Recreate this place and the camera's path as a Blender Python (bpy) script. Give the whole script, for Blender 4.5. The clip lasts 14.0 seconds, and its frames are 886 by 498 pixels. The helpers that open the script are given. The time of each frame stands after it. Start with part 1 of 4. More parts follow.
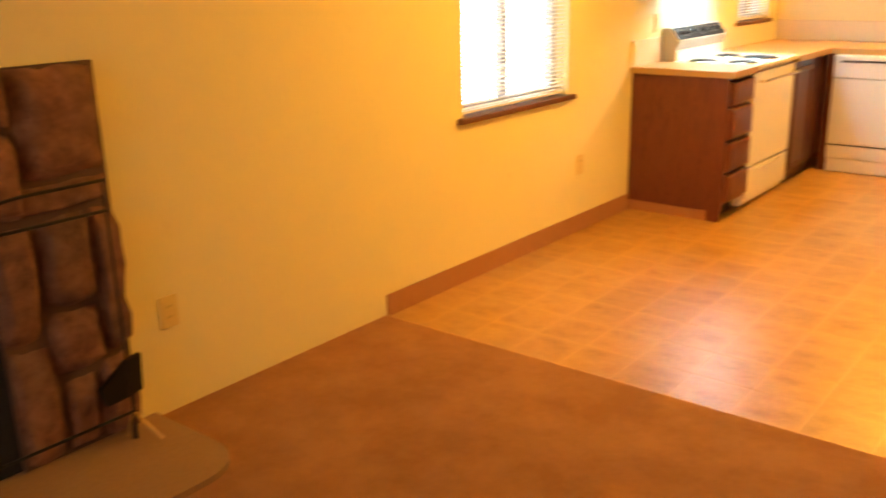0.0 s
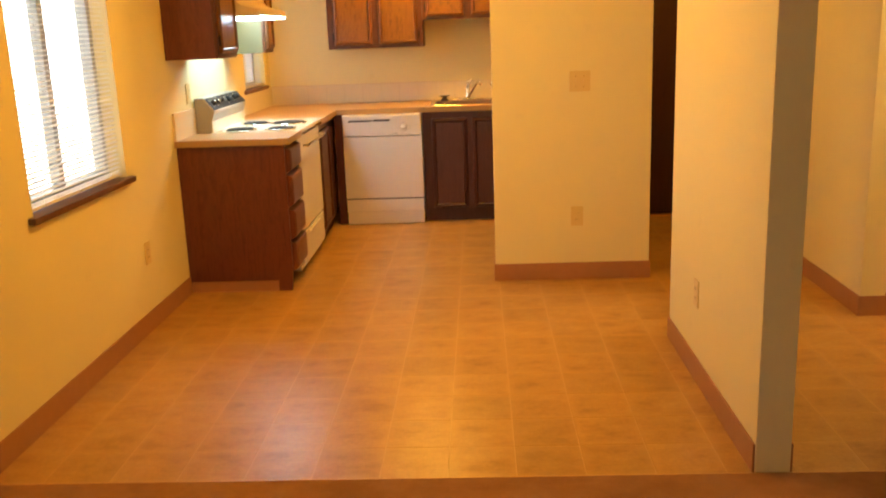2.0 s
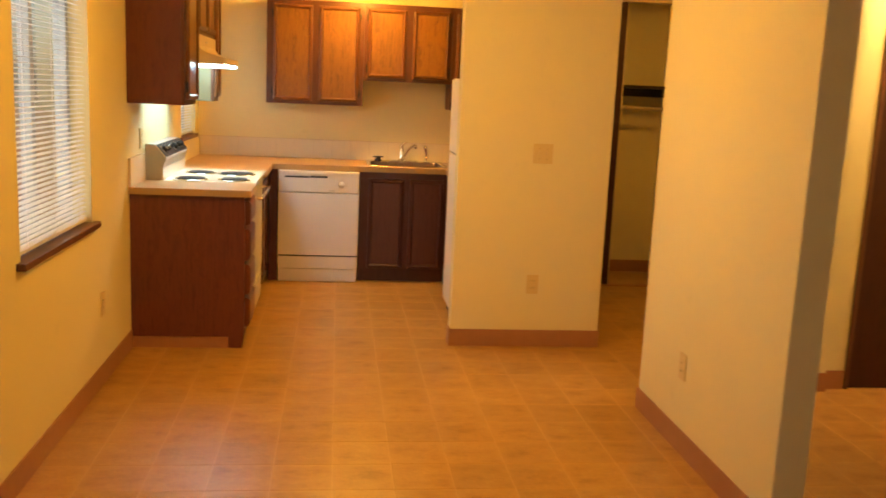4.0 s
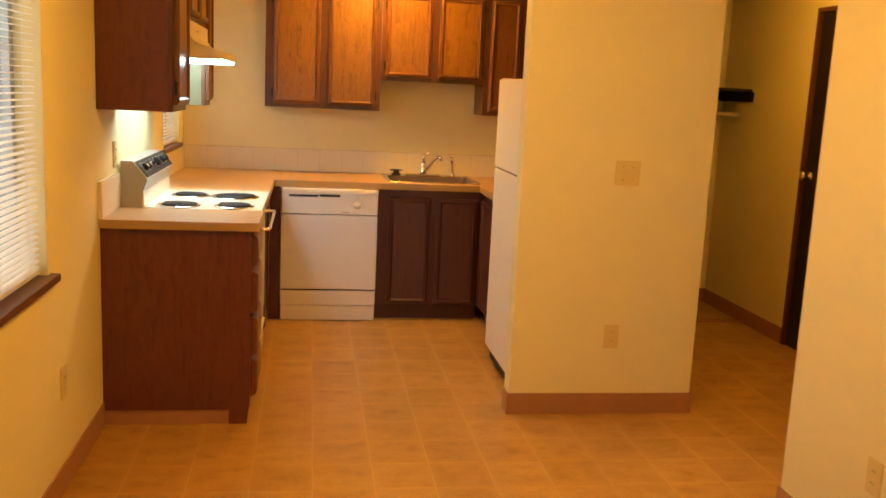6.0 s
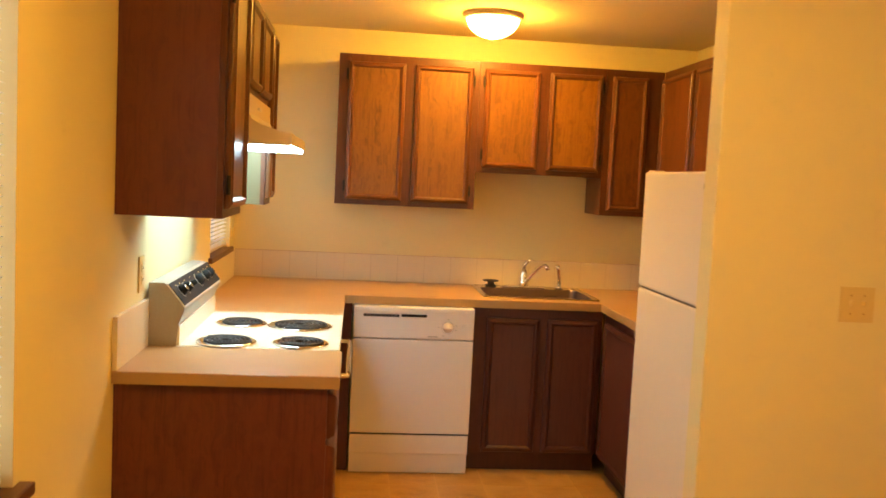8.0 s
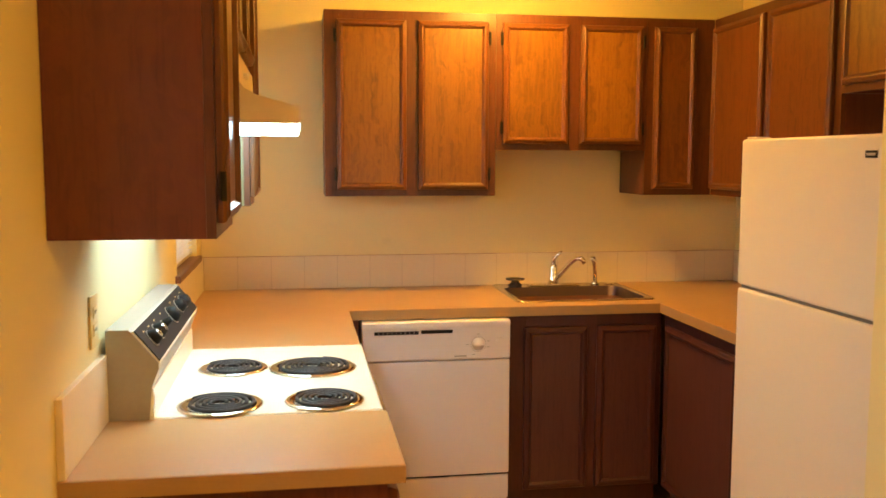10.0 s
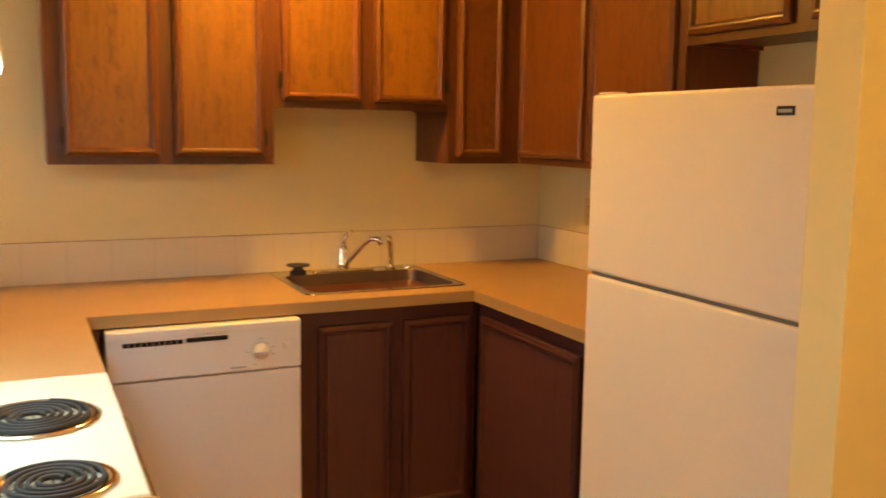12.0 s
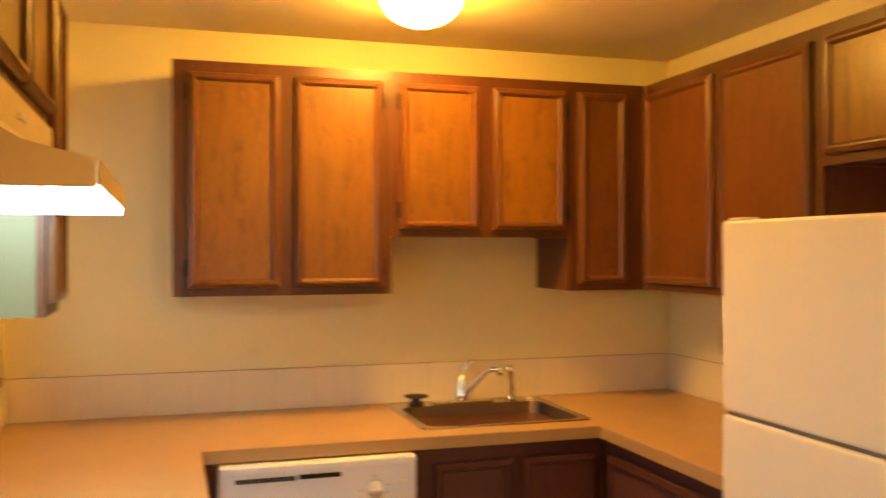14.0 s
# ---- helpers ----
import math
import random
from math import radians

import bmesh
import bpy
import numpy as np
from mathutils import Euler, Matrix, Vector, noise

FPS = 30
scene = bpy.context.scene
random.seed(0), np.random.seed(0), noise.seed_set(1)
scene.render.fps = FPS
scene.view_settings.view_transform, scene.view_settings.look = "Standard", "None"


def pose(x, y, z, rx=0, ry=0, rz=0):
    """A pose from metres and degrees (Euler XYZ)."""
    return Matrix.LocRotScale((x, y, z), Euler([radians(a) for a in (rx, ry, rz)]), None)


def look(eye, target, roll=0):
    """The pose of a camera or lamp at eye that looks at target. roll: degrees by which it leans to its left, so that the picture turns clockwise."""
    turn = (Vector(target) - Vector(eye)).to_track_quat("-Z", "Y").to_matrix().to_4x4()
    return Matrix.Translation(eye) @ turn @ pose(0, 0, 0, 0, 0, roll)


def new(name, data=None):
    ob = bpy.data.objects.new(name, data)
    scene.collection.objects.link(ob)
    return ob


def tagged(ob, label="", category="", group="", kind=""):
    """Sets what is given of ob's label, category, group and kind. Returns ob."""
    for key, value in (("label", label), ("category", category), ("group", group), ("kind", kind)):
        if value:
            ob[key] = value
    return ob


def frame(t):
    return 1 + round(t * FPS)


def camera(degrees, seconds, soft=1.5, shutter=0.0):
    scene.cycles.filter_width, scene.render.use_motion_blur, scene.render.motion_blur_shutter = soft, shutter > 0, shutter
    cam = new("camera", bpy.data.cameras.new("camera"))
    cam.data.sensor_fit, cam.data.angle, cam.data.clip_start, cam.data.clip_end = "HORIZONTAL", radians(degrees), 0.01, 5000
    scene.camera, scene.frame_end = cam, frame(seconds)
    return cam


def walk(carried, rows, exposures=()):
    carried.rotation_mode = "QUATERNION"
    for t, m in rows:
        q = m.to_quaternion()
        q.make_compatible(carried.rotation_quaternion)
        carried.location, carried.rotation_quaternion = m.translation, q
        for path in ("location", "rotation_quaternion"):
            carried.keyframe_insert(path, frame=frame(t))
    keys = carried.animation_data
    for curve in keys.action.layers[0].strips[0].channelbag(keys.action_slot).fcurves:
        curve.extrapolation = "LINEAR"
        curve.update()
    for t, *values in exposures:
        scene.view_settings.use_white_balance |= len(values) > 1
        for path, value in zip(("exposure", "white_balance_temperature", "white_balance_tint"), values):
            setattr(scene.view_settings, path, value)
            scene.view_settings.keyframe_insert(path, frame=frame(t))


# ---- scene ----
cam = camera(52.5, 14.0, soft=1.6, shutter=0.5)
PATH = [
    (0, (0.012, -0.061, 1.512), (-1.188, 1.425, 0.92), -1.3),
    (0.5, (-0.195, -0.046, 1.528), (-1.069, 1.661, 0.962), 0.1),
    (1, (-0.464, -0.029, 1.529), (-0.949, 1.831, 0.977), -1.6),
    (1.5, (-0.678, -0.042, 1.516), (-0.894, 1.87, 0.968), 0.4),
    (2, (-0.87, -0.01, 1.487), (-0.955, 1.93, 1.012), -2.1),
    (2.5, (-1.046, -0.03, 1.519), (-0.961, 1.934, 1.154), 0.1),
    (3, (-1.281, -0.093, 1.544), (-0.961, 1.859, 1.243), 0.1),
    (3.5, (-1.405, -0.114, 1.515), (-1.048, 1.836, 1.253), 0.3),
    (4, (-1.495, 0.028, 1.508), (-1.252, 1.983, 1.162), 2.6),
    (4.2, (-1.5, 0.132, 1.505), (-1.31, 2.092, 1.158), 1.3),
    (6.3, (-1.788, 1.38, 1.505), (-1.483, 3.327, 1.162), 2.8),
    (6.5, (-1.81, 1.491, 1.495), (-1.514, 3.442, 1.172), 2.6),
    (7, (-1.878, 1.795, 1.516), (-1.587, 3.762, 1.298), 1.8),
    (7.5, (-1.883, 2.134, 1.506), (-1.614, 4.107, 1.322), 0.7),
    (8, (-1.926, 2.439, 1.516), (-1.731, 4.423, 1.361), 2.8),
    (8.5, (-2.036, 2.725, 1.516), (-1.791, 4.703, 1.355), 0.1),
    (8.7, (-2.065, 2.803, 1.527), (-1.802, 4.779, 1.356), 0.0),
    (10.8, (-2.166, 3.701, 1.496), (-1.749, 5.645, 1.278), -0.1),
    (11, (-2.15, 3.776, 1.487), (-1.634, 5.694, 1.258), -0.2),
    (11.5, (-2.103, 3.928, 1.486), (-1.438, 5.799, 1.247), -0.3),
    (12, (-2.129, 4.081, 1.484), (-1.284, 5.875, 1.225), 0.8),
    (12.5, (-2.169, 4.243, 1.481), (-1.132, 5.929, 1.193), 1.2),
    (13, (-2.172, 4.287, 1.483), (-1.095, 5.954, 1.237), 1.6),
    (13.5, (-2.18, 4.25, 1.514), (-1.197, 5.992, 1.464), 0.7),
    (14, (-2.062, 4.168, 1.514), (-1.476, 6.08, 1.517), -0.1),
]
EXPOSURE = [(0, 0.72), (0.2, 0.54), (0.5, 0.26), (1, 0.10), (1.5, 0.05), (3, -0.08), (4, -0.19), (6.5, -0.22), (7, -0.20), (8.5, -0.20), (11, -0.33), (12.5, -0.36), (13.5, -0.36), (14, -0.27)]
walk(cam, [(t, look(eye, target, roll)) for t, eye, target, roll in PATH], EXPOSURE)

# ---- world, sun, lamps ----
world = bpy.data.worlds.new("sky_world")
scene.world = world
world.use_nodes = True
wn = world.node_tree
sky = wn.nodes.new("ShaderNodeTexSky")
sky.sky_type = "NISHITA"
sky.sun_disc = False
sky.sun_elevation = radians(28)
sky.sun_rotation = radians(150)
wn.links.new(sky.outputs[0], wn.nodes["Background"].inputs[0])
wn.nodes["Background"].inputs[1].default_value = 0.08
sun = new("sun", bpy.data.lights.new("sun", "SUN"))
sun.data.energy, sun.data.angle, sun.data.color = 0.8, radians(12), (1.0, 0.95, 0.88)
sun.matrix_world = look((6, 8, 7), (0, 0, 0))

WARM = (1.0, 0.492, 0.064)          # incandescent bulbs
PALE_WARM = (1.0, 0.64, 0.28)       # bulb of the side corridor
COOL = (0.64, 0.95, 1.12)          # tube under the range hood
LAMP_KITCHEN, LAMP_DINING, LAMP_HALL, LAMP_CORRIDOR, HOOD_TUBE = 198, 176, 62, 150, 16.5
BACKDROP, SOUTH_FILL = 5.0, 1.6  # overcast brightness outside the windows, and of the unseen fill sheet behind the start

# ---- materials ----
def material(name):
    m = bpy.data.materials.new(name)
    m.use_nodes = True
    nt = m.node_tree
    return m, nt, nt.nodes["Principled BSDF"]


def node(nt, kind, **values):
    n = nt.nodes.new("ShaderNode" + kind)
    for k, v in values.items():
        n.inputs[k].default_value = v
    return n


def coords(nt, scale=(1, 1, 1), world_space=True, shift=False):
    """World position, scaled per axis; shift moves it by the object's own random number."""
    g = nt.nodes.new("ShaderNodeNewGeometry")
    vm = nt.nodes.new("ShaderNodeVectorMath")
    vm.operation = "MULTIPLY"
    vm.inputs[1].default_value = scale
    nt.links.new(g.outputs["Position"], vm.inputs[0])
    if not shift:
        return vm.outputs[0]
    oi = nt.nodes.new("ShaderNodeObjectInfo")
    mul = node(nt, "VectorMath")
    mul.operation = "MULTIPLY"
    mul.inputs[1].default_value = (37.0, 19.0, 53.0)
    nt.links.new(oi.outputs["Random"], mul.inputs[0])
    add = node(nt, "VectorMath")
    nt.links.new(vm.outputs[0], add.inputs[0])
    nt.links.new(mul.outputs[0], add.inputs[1])
    return add.outputs[0]


def noise_tex(nt, vec, scale, detail=4.0, rough=0.55):
    n = node(nt, "TexNoise", Scale=scale, Detail=detail, Roughness=rough)
    nt.links.new(vec, n.inputs["Vector"])
    return n.outputs["Fac"]


def ramp(nt, fac, stops):
    r = nt.nodes.new("ShaderNodeValToRGB")
    e = r.color_ramp.elements
    e[0].position, e[0].color = stops[0][0], (*stops[0][1], 1)
    e[1].position, e[1].color = stops[-1][0], (*stops[-1][1], 1)
    for p, c in stops[1:-1]:
        k = e.new(p)
        k.color = (*c, 1)
    nt.links.new(fac, r.inputs[0])
    return r.outputs[0]


def mix(nt, fac, a, b, mode="MIX"):
    m = nt.nodes.new("ShaderNodeMix")
    m.data_type, m.blend_type = "RGBA", mode
    for sock, v in ((m.inputs[0], fac), (m.inputs[6], a), (m.inputs[7], b)):
        if isinstance(v, (int, float)):
            sock.default_value = v
        elif isinstance(v, tuple):
            sock.default_value = (*v, 1)
        else:
            nt.links.new(v, sock)
    return m.outputs[2]


def bump(nt, b, height, strength, distance=0.002):
    n = node(nt, "Bump", Strength=strength, Distance=distance)
    nt.links.new(height, n.inputs["Height"])
    nt.links.new(n.outputs[0], b.inputs["Normal"])


def surface(name, base, dark, rough=0.5, metal=0.0, grain=40.0, coarse=1.5, relief=0.15, dist=0.002, rough_var=0.1, stretch=(1, 1, 1), spec=0.5, amount=0.5, patchy=False):
    """A surface with a fine grain, a coarse stain and a slight relief."""
    m, nt, b = material(name)
    v = coords(nt, stretch)
    fine = noise_tex(nt, v, grain, 5)
    wide = noise_tex(nt, v, coarse, 3)
    patch = ramp(nt, noise_tex(nt, v, coarse, 6, 0.7), [(0.38, (0, 0, 0)), (0.62, (1, 1, 1))]) if patchy else wide
    c = mix(nt, patch, tuple(base), tuple(x * (1 - amount) + y * amount for x, y in zip(base, dark)))
    c2 = mix(nt, ramp(nt, fine, [(0.35, (0, 0, 0)), (0.75, (1, 1, 1))]), c, tuple(dark))
    out = mix(nt, 0.35, c, c2)
    nt.links.new(out, b.inputs["Base Color"])
    rr = node(nt, "MapRange", **{"To Min": max(0.02, rough - rough_var), "To Max": min(1, rough + rough_var)})
    nt.links.new(wide, rr.inputs[0])
    nt.links.new(rr.outputs[0], b.inputs["Roughness"])
    b.inputs["Metallic"].default_value = metal
    b.inputs["Specular IOR Level"].default_value = spec
    if relief:
        bump(nt, b, fine, relief, dist)
    return m


def wood(name, light, mid, dark, rough=0.38, along="z", fine=90.0, coat=0.15, rel=0.12, pore=0.62):
    """Stained wood with long pores and broad figure along one axis."""
    m, nt, b = material(name)
    short, long_ = fine * 1.5, 6.0
    sc = {"z": (short, short, long_), "y": (short, long_, short), "x": (long_, short, short)}[along]
    v = coords(nt, sc, shift=True)
    pores = noise_tex(nt, v, 1.0, 6, 0.65)
    sc2 = tuple(s * 0.20 if s == short else s * 0.42 for s in sc)
    drift = noise_tex(nt, coords(nt, (5, 5, 5), shift=True), 1.0, 3, 0.6)
    bent = node(nt, "VectorMath")
    nt.links.new(coords(nt, sc2, shift=True), bent.inputs[0])
    swing = node(nt, "Math")
    swing.operation = "MULTIPLY"
    swing.inputs[1].default_value = 3.0
    nt.links.new(drift, swing.inputs[0])
    nt.links.new(swing.outputs[0], bent.inputs[1])
    figure = noise_tex(nt, bent.outputs[0], 1.0, 5, 0.6)
    c1 = ramp(nt, figure, [(0.25, mid), (0.5, light), (0.72, mid)])
    c2 = ramp(nt, pores, [(0.34, dark), (0.5, (1, 1, 1))])
    c = mix(nt, pore, c1, c2, "MULTIPLY")
    oi = nt.nodes.new("ShaderNodeObjectInfo")
    hv = node(nt, "HueSaturation")
    mr = node(nt, "MapRange", **{"To Min": 0.86, "To Max": 1.12})
    nt.links.new(oi.outputs["Random"], mr.inputs[0])
    nt.links.new(mr.outputs[0], hv.inputs["Value"])
    nt.links.new(c, hv.inputs["Color"])
    nt.links.new(hv.outputs[0], b.inputs["Base Color"])
    b.inputs["Roughness"].default_value = rough
    b.inputs["Coat Weight"].default_value = coat
    b.inputs["Coat Roughness"].default_value = 0.25
    b.inputs["Specular IOR Level"].default_value = 0.35
    bump(nt, b, pores, rel, 0.0012)
    return m


def glow(name, colour, strength):
    m, nt, b = material(name)
    b.inputs["Base Color"].default_value = (0.9, 0.88, 0.82, 1)
    b.inputs["Emission Color"].default_value = (*colour, 1)
    b.inputs["Emission Strength"].default_value = strength
    return m


def paint(name, base, dark, peel=220.0, relief=0.18, rough=0.62):
    m, nt, b = material(name)
    v = coords(nt)
    peel_n = noise_tex(nt, v, peel, 3)
    broad = noise_tex(nt, v, 0.9, 3)
    scuff = noise_tex(nt, v, 7.0, 6, 0.7)
    c = mix(nt, broad, base, dark)
    c = mix(nt, ramp(nt, scuff, [(0.62, (0, 0, 0)), (0.8, (0.35, 0.35, 0.35))]), c, tuple(x * 0.8 for x in dark))
    nt.links.new(c, b.inputs["Base Color"])
    b.inputs["Roughness"].default_value = rough
    bump(nt, b, peel_n, relief, 0.002)
    return m


M_WALL = paint("wall_paint", (0.80, 0.712, 0.40), (0.77, 0.667, 0.35))
M_CEIL = paint("ceiling_paint", (0.88, 0.76, 0.44), (0.84, 0.71, 0.39), peel=120.0, relief=0.5, rough=0.85)
M_BASE = surface("cove_base_vinyl", (0.41, 0.190, 0.090), (0.30, 0.132, 0.062), rough=0.42, grain=25, relief=0.05)
M_CARPET = surface("carpet_pile", (0.61, 0.312, 0.158), (0.41, 0.188, 0.092), rough=0.97, patchy=True, grain=420, coarse=3.2, relief=1.0, dist=0.012, spec=0.1, amount=0.7)
M_DARKWOOD = wood("cabinet_laminate", (0.142, 0.037, 0.020), (0.096, 0.023, 0.014), (0.55, 0.46, 0.44), rough=0.36, fine=60, pore=0.5)
M_DOORWOOD = wood("cabinet_frame_wood", (0.142, 0.049, 0.012), (0.102, 0.033, 0.009), (0.58, 0.46, 0.38), rough=0.36, coat=0.14)
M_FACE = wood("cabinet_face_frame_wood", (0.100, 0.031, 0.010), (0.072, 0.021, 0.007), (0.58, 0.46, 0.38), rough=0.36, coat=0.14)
M_PANEL = wood("cabinet_panel_wood", (0.215, 0.090, 0.010), (0.112, 0.041, 0.007), (0.50, 0.40, 0.32), rough=0.34, fine=80, coat=0.15, pore=0.38)
# darker, redder panel colour for the corner and right-hand wall cabinets
M_REDPANEL = wood("red_panel_wood", (0.150, 0.050, 0.011), (0.085, 0.026, 0.007), (0.50, 0.40, 0.32), rough=0.34, fine=80, coat=0.15, pore=0.38)
# base doors: weak light under the counter and purple lens tint are in these colours
M_BASEDOOR = wood("shaded_base_frame_wood", (0.074, 0.022, 0.021), (0.056, 0.017, 0.017), (0.7, 0.6, 0.55), rough=0.36, coat=0.2)
M_BASEPANEL = wood("shaded_base_panel_wood", (0.100, 0.034, 0.028), (0.076, 0.025, 0.022), (0.74, 0.64, 0.58), rough=0.38, fine=110, coat=0.2)
M_SILL = wood("sill_wood", (0.15, 0.06, 0.03), (0.10, 0.036, 0.02), (0.5, 0.4, 0.35), along="y")
M_SLABDOOR = wood("slab_door_veneer", (0.048, 0.0115, 0.0065), (0.034, 0.008, 0.005), (0.6, 0.5, 0.45), rough=0.62, coat=0.0)
M_BLACKDOOR = wood("dark_slab_door", (0.022, 0.014, 0.010), (0.015, 0.010, 0.008), (0.6, 0.55, 0.5), rough=0.4)
M_JAMB = wood("door_jamb_wood", (0.12, 0.045, 0.022), (0.08, 0.028, 0.014), (0.6, 0.5, 0.45))
M_COUNTER = surface("counter_laminate", (0.53, 0.32, 0.135), (0.44, 0.25, 0.10), rough=0.36, grain=260, coarse=2.4, relief=0.04, amount=0.4)
# darker copy of the counter colour: shade on the front edges
M_EDGE = surface("counter_edge_shaded", (0.42, 0.265, 0.115), (0.34, 0.205, 0.085), rough=0.42, grain=200, coarse=3, relief=0.04, amount=0.4)
M_SPLASHJOINT = surface("splash_joint", (0.60, 0.50, 0.34), (0.54, 0.44, 0.30), rough=0.7, grain=90, relief=0.05)
M_SPLASH = surface("splash_tile", (0.76, 0.66, 0.48), (0.70, 0.60, 0.42), rough=0.4, grain=120, relief=0.04, amount=0.3)
M_WHITE = surface("white_enamel", (0.81, 0.76, 0.72), (0.76, 0.70, 0.65), rough=0.33, grain=300, coarse=1.2, relief=0.05, dist=0.0008, amount=0.3)
M_FRIDGE = surface("textured_enamel", (0.81, 0.73, 0.63), (0.76, 0.67, 0.56), rough=0.42, grain=520, coarse=1.3, relief=0.16, dist=0.001, amount=0.3)
M_CREAM = surface("cream_enamel", (0.84, 0.80, 0.66), (0.79, 0.73, 0.57), rough=0.22, grain=90, relief=0.02, amount=0.3)
M_ALMOND = surface("almond_enamel", (0.78, 0.65, 0.45), (0.72, 0.58, 0.38), rough=0.3, grain=60, relief=0.02, amount=0.3)
M_GREYMETAL = surface("grey_sheet_steel", (0.42, 0.39, 0.34), (0.34, 0.31, 0.27), rough=0.42, metal=0.35, grain=80, relief=0.03)
M_CHROME = surface("chrome", (0.88, 0.87, 0.85), (0.8, 0.78, 0.75), rough=0.10, metal=1.0, grain=60, relief=0.0, rough_var=0.05)
# dark reflections and purple flare of the sink bowl are in this steel colour
M_STEEL = surface("darkened_brushed_stainless", (0.17, 0.135, 0.18), (0.12, 0.095, 0.13), rough=0.34, metal=1.0, grain=160, stretch=(0.1, 1, 1), relief=0.06, dist=0.0006)
# lighter copy of the steel: the rim's highlight is in the colour
M_RIMSTEEL = surface("highlit_stainless", (0.58, 0.53, 0.50), (0.48, 0.43, 0.41), rough=0.22, metal=1.0, grain=160, stretch=(0.1, 1, 1), relief=0.04, dist=0.0005)
M_ALU = surface("aluminium_frame", (0.46, 0.47, 0.46), (0.38, 0.39, 0.38), rough=0.5, metal=0.3, grain=50, relief=0.03)
M_BLACK = surface("black_plastic", (0.02, 0.019, 0.019), (0.012, 0.011, 0.011), rough=0.5, spec=0.15, grain=90, relief=0.03)
M_COIL = surface("heating_coil", (0.040, 0.036, 0.034), (0.020, 0.018, 0.017), rough=0.6, grain=140, relief=0.1, spec=0.3)
M_RUBBER = surface("dark_rubber", (0.03, 0.025, 0.035), (0.02, 0.016, 0.02), rough=0.6, grain=90, relief=0.05)
M_IVORY = surface("ivory_plate", (0.72, 0.56, 0.235), (0.66, 0.50, 0.20), rough=0.35, grain=60, relief=0.02, amount=0.3)
M_BRASS = surface("lamp_rim", (0.55, 0.36, 0.16), (0.42, 0.26, 0.11), rough=0.3, metal=0.85, grain=50, relief=0.02)
M_RIM = surface("lamp_rim_enamel", (0.78, 0.64, 0.42), (0.7, 0.56, 0.35), rough=0.35, grain=40, relief=0.02)
M_IRON = surface("wrought_iron", (0.02, 0.018, 0.017), (0.012, 0.01, 0.01), rough=0.5, metal=0.6, grain=80, relief=0.2)
M_FIREBOX = surface("firebox_black", (0.018, 0.016, 0.018), (0.008, 0.007, 0.008), rough=0.9, grain=30, relief=0.4, dist=0.01)
M_HEARTH = surface("hearth_slab", (0.36, 0.215, 0.115), (0.24, 0.135, 0.07), rough=0.7, grain=60, coarse=4, relief=0.3, dist=0.004, amount=0.7)
M_MORTAR = surface("dark_mortar", (0.12, 0.062, 0.046), (0.07, 0.036, 0.028), rough=0.92, grain=70, relief=0.5, dist=0.006)
M_GROUT = surface("floor_joint", (0.55, 0.325, 0.12), (0.47, 0.265, 0.092), rough=0.42, grain=90, relief=0.03)
M_HINGE = surface("hinge_black", (0.02, 0.017, 0.015), (0.012, 0.01, 0.009), rough=0.7, grain=80, relief=0.05, spec=0.2)
M_PALESIDE = surface("pale_side_panel", (0.135, 0.105, 0.045), (0.10, 0.078, 0.034), rough=0.5, grain=120, relief=0.05)
M_TRACK = surface("painted_track", (0.72, 0.62, 0.45), (0.64, 0.53, 0.37), rough=0.4, metal=0.2, grain=40, relief=0.02)
M_GASKET = surface("grey_gasket", (0.24, 0.20, 0.16), (0.16, 0.13, 0.10), rough=0.6, grain=60, relief=0.03)


def stone_material():
    m, nt, b = material("field_stone")
    v = coords(nt)
    n1 = noise_tex(nt, v, 14, 7, 0.65)
    n2 = noise_tex(nt, coords(nt, shift=True), 2.2, 4)
    c = ramp(nt, n1, [(0.3, (0.10, 0.045, 0.036)), (0.5, (0.20, 0.098, 0.072)), (0.72, (0.29, 0.165, 0.115))])
    t = ramp(nt, n2, [(0.35, (0.55, 0.5, 0.5)), (0.65, (1.1, 0.9, 0.8))])
    nt.links.new(mix(nt, 0.8, c, t, "MULTIPLY"), b.inputs["Base Color"])
    b.inputs["Roughness"].default_value = 0.86
    bump(nt, b, n1, 0.8, 0.012)
    return m


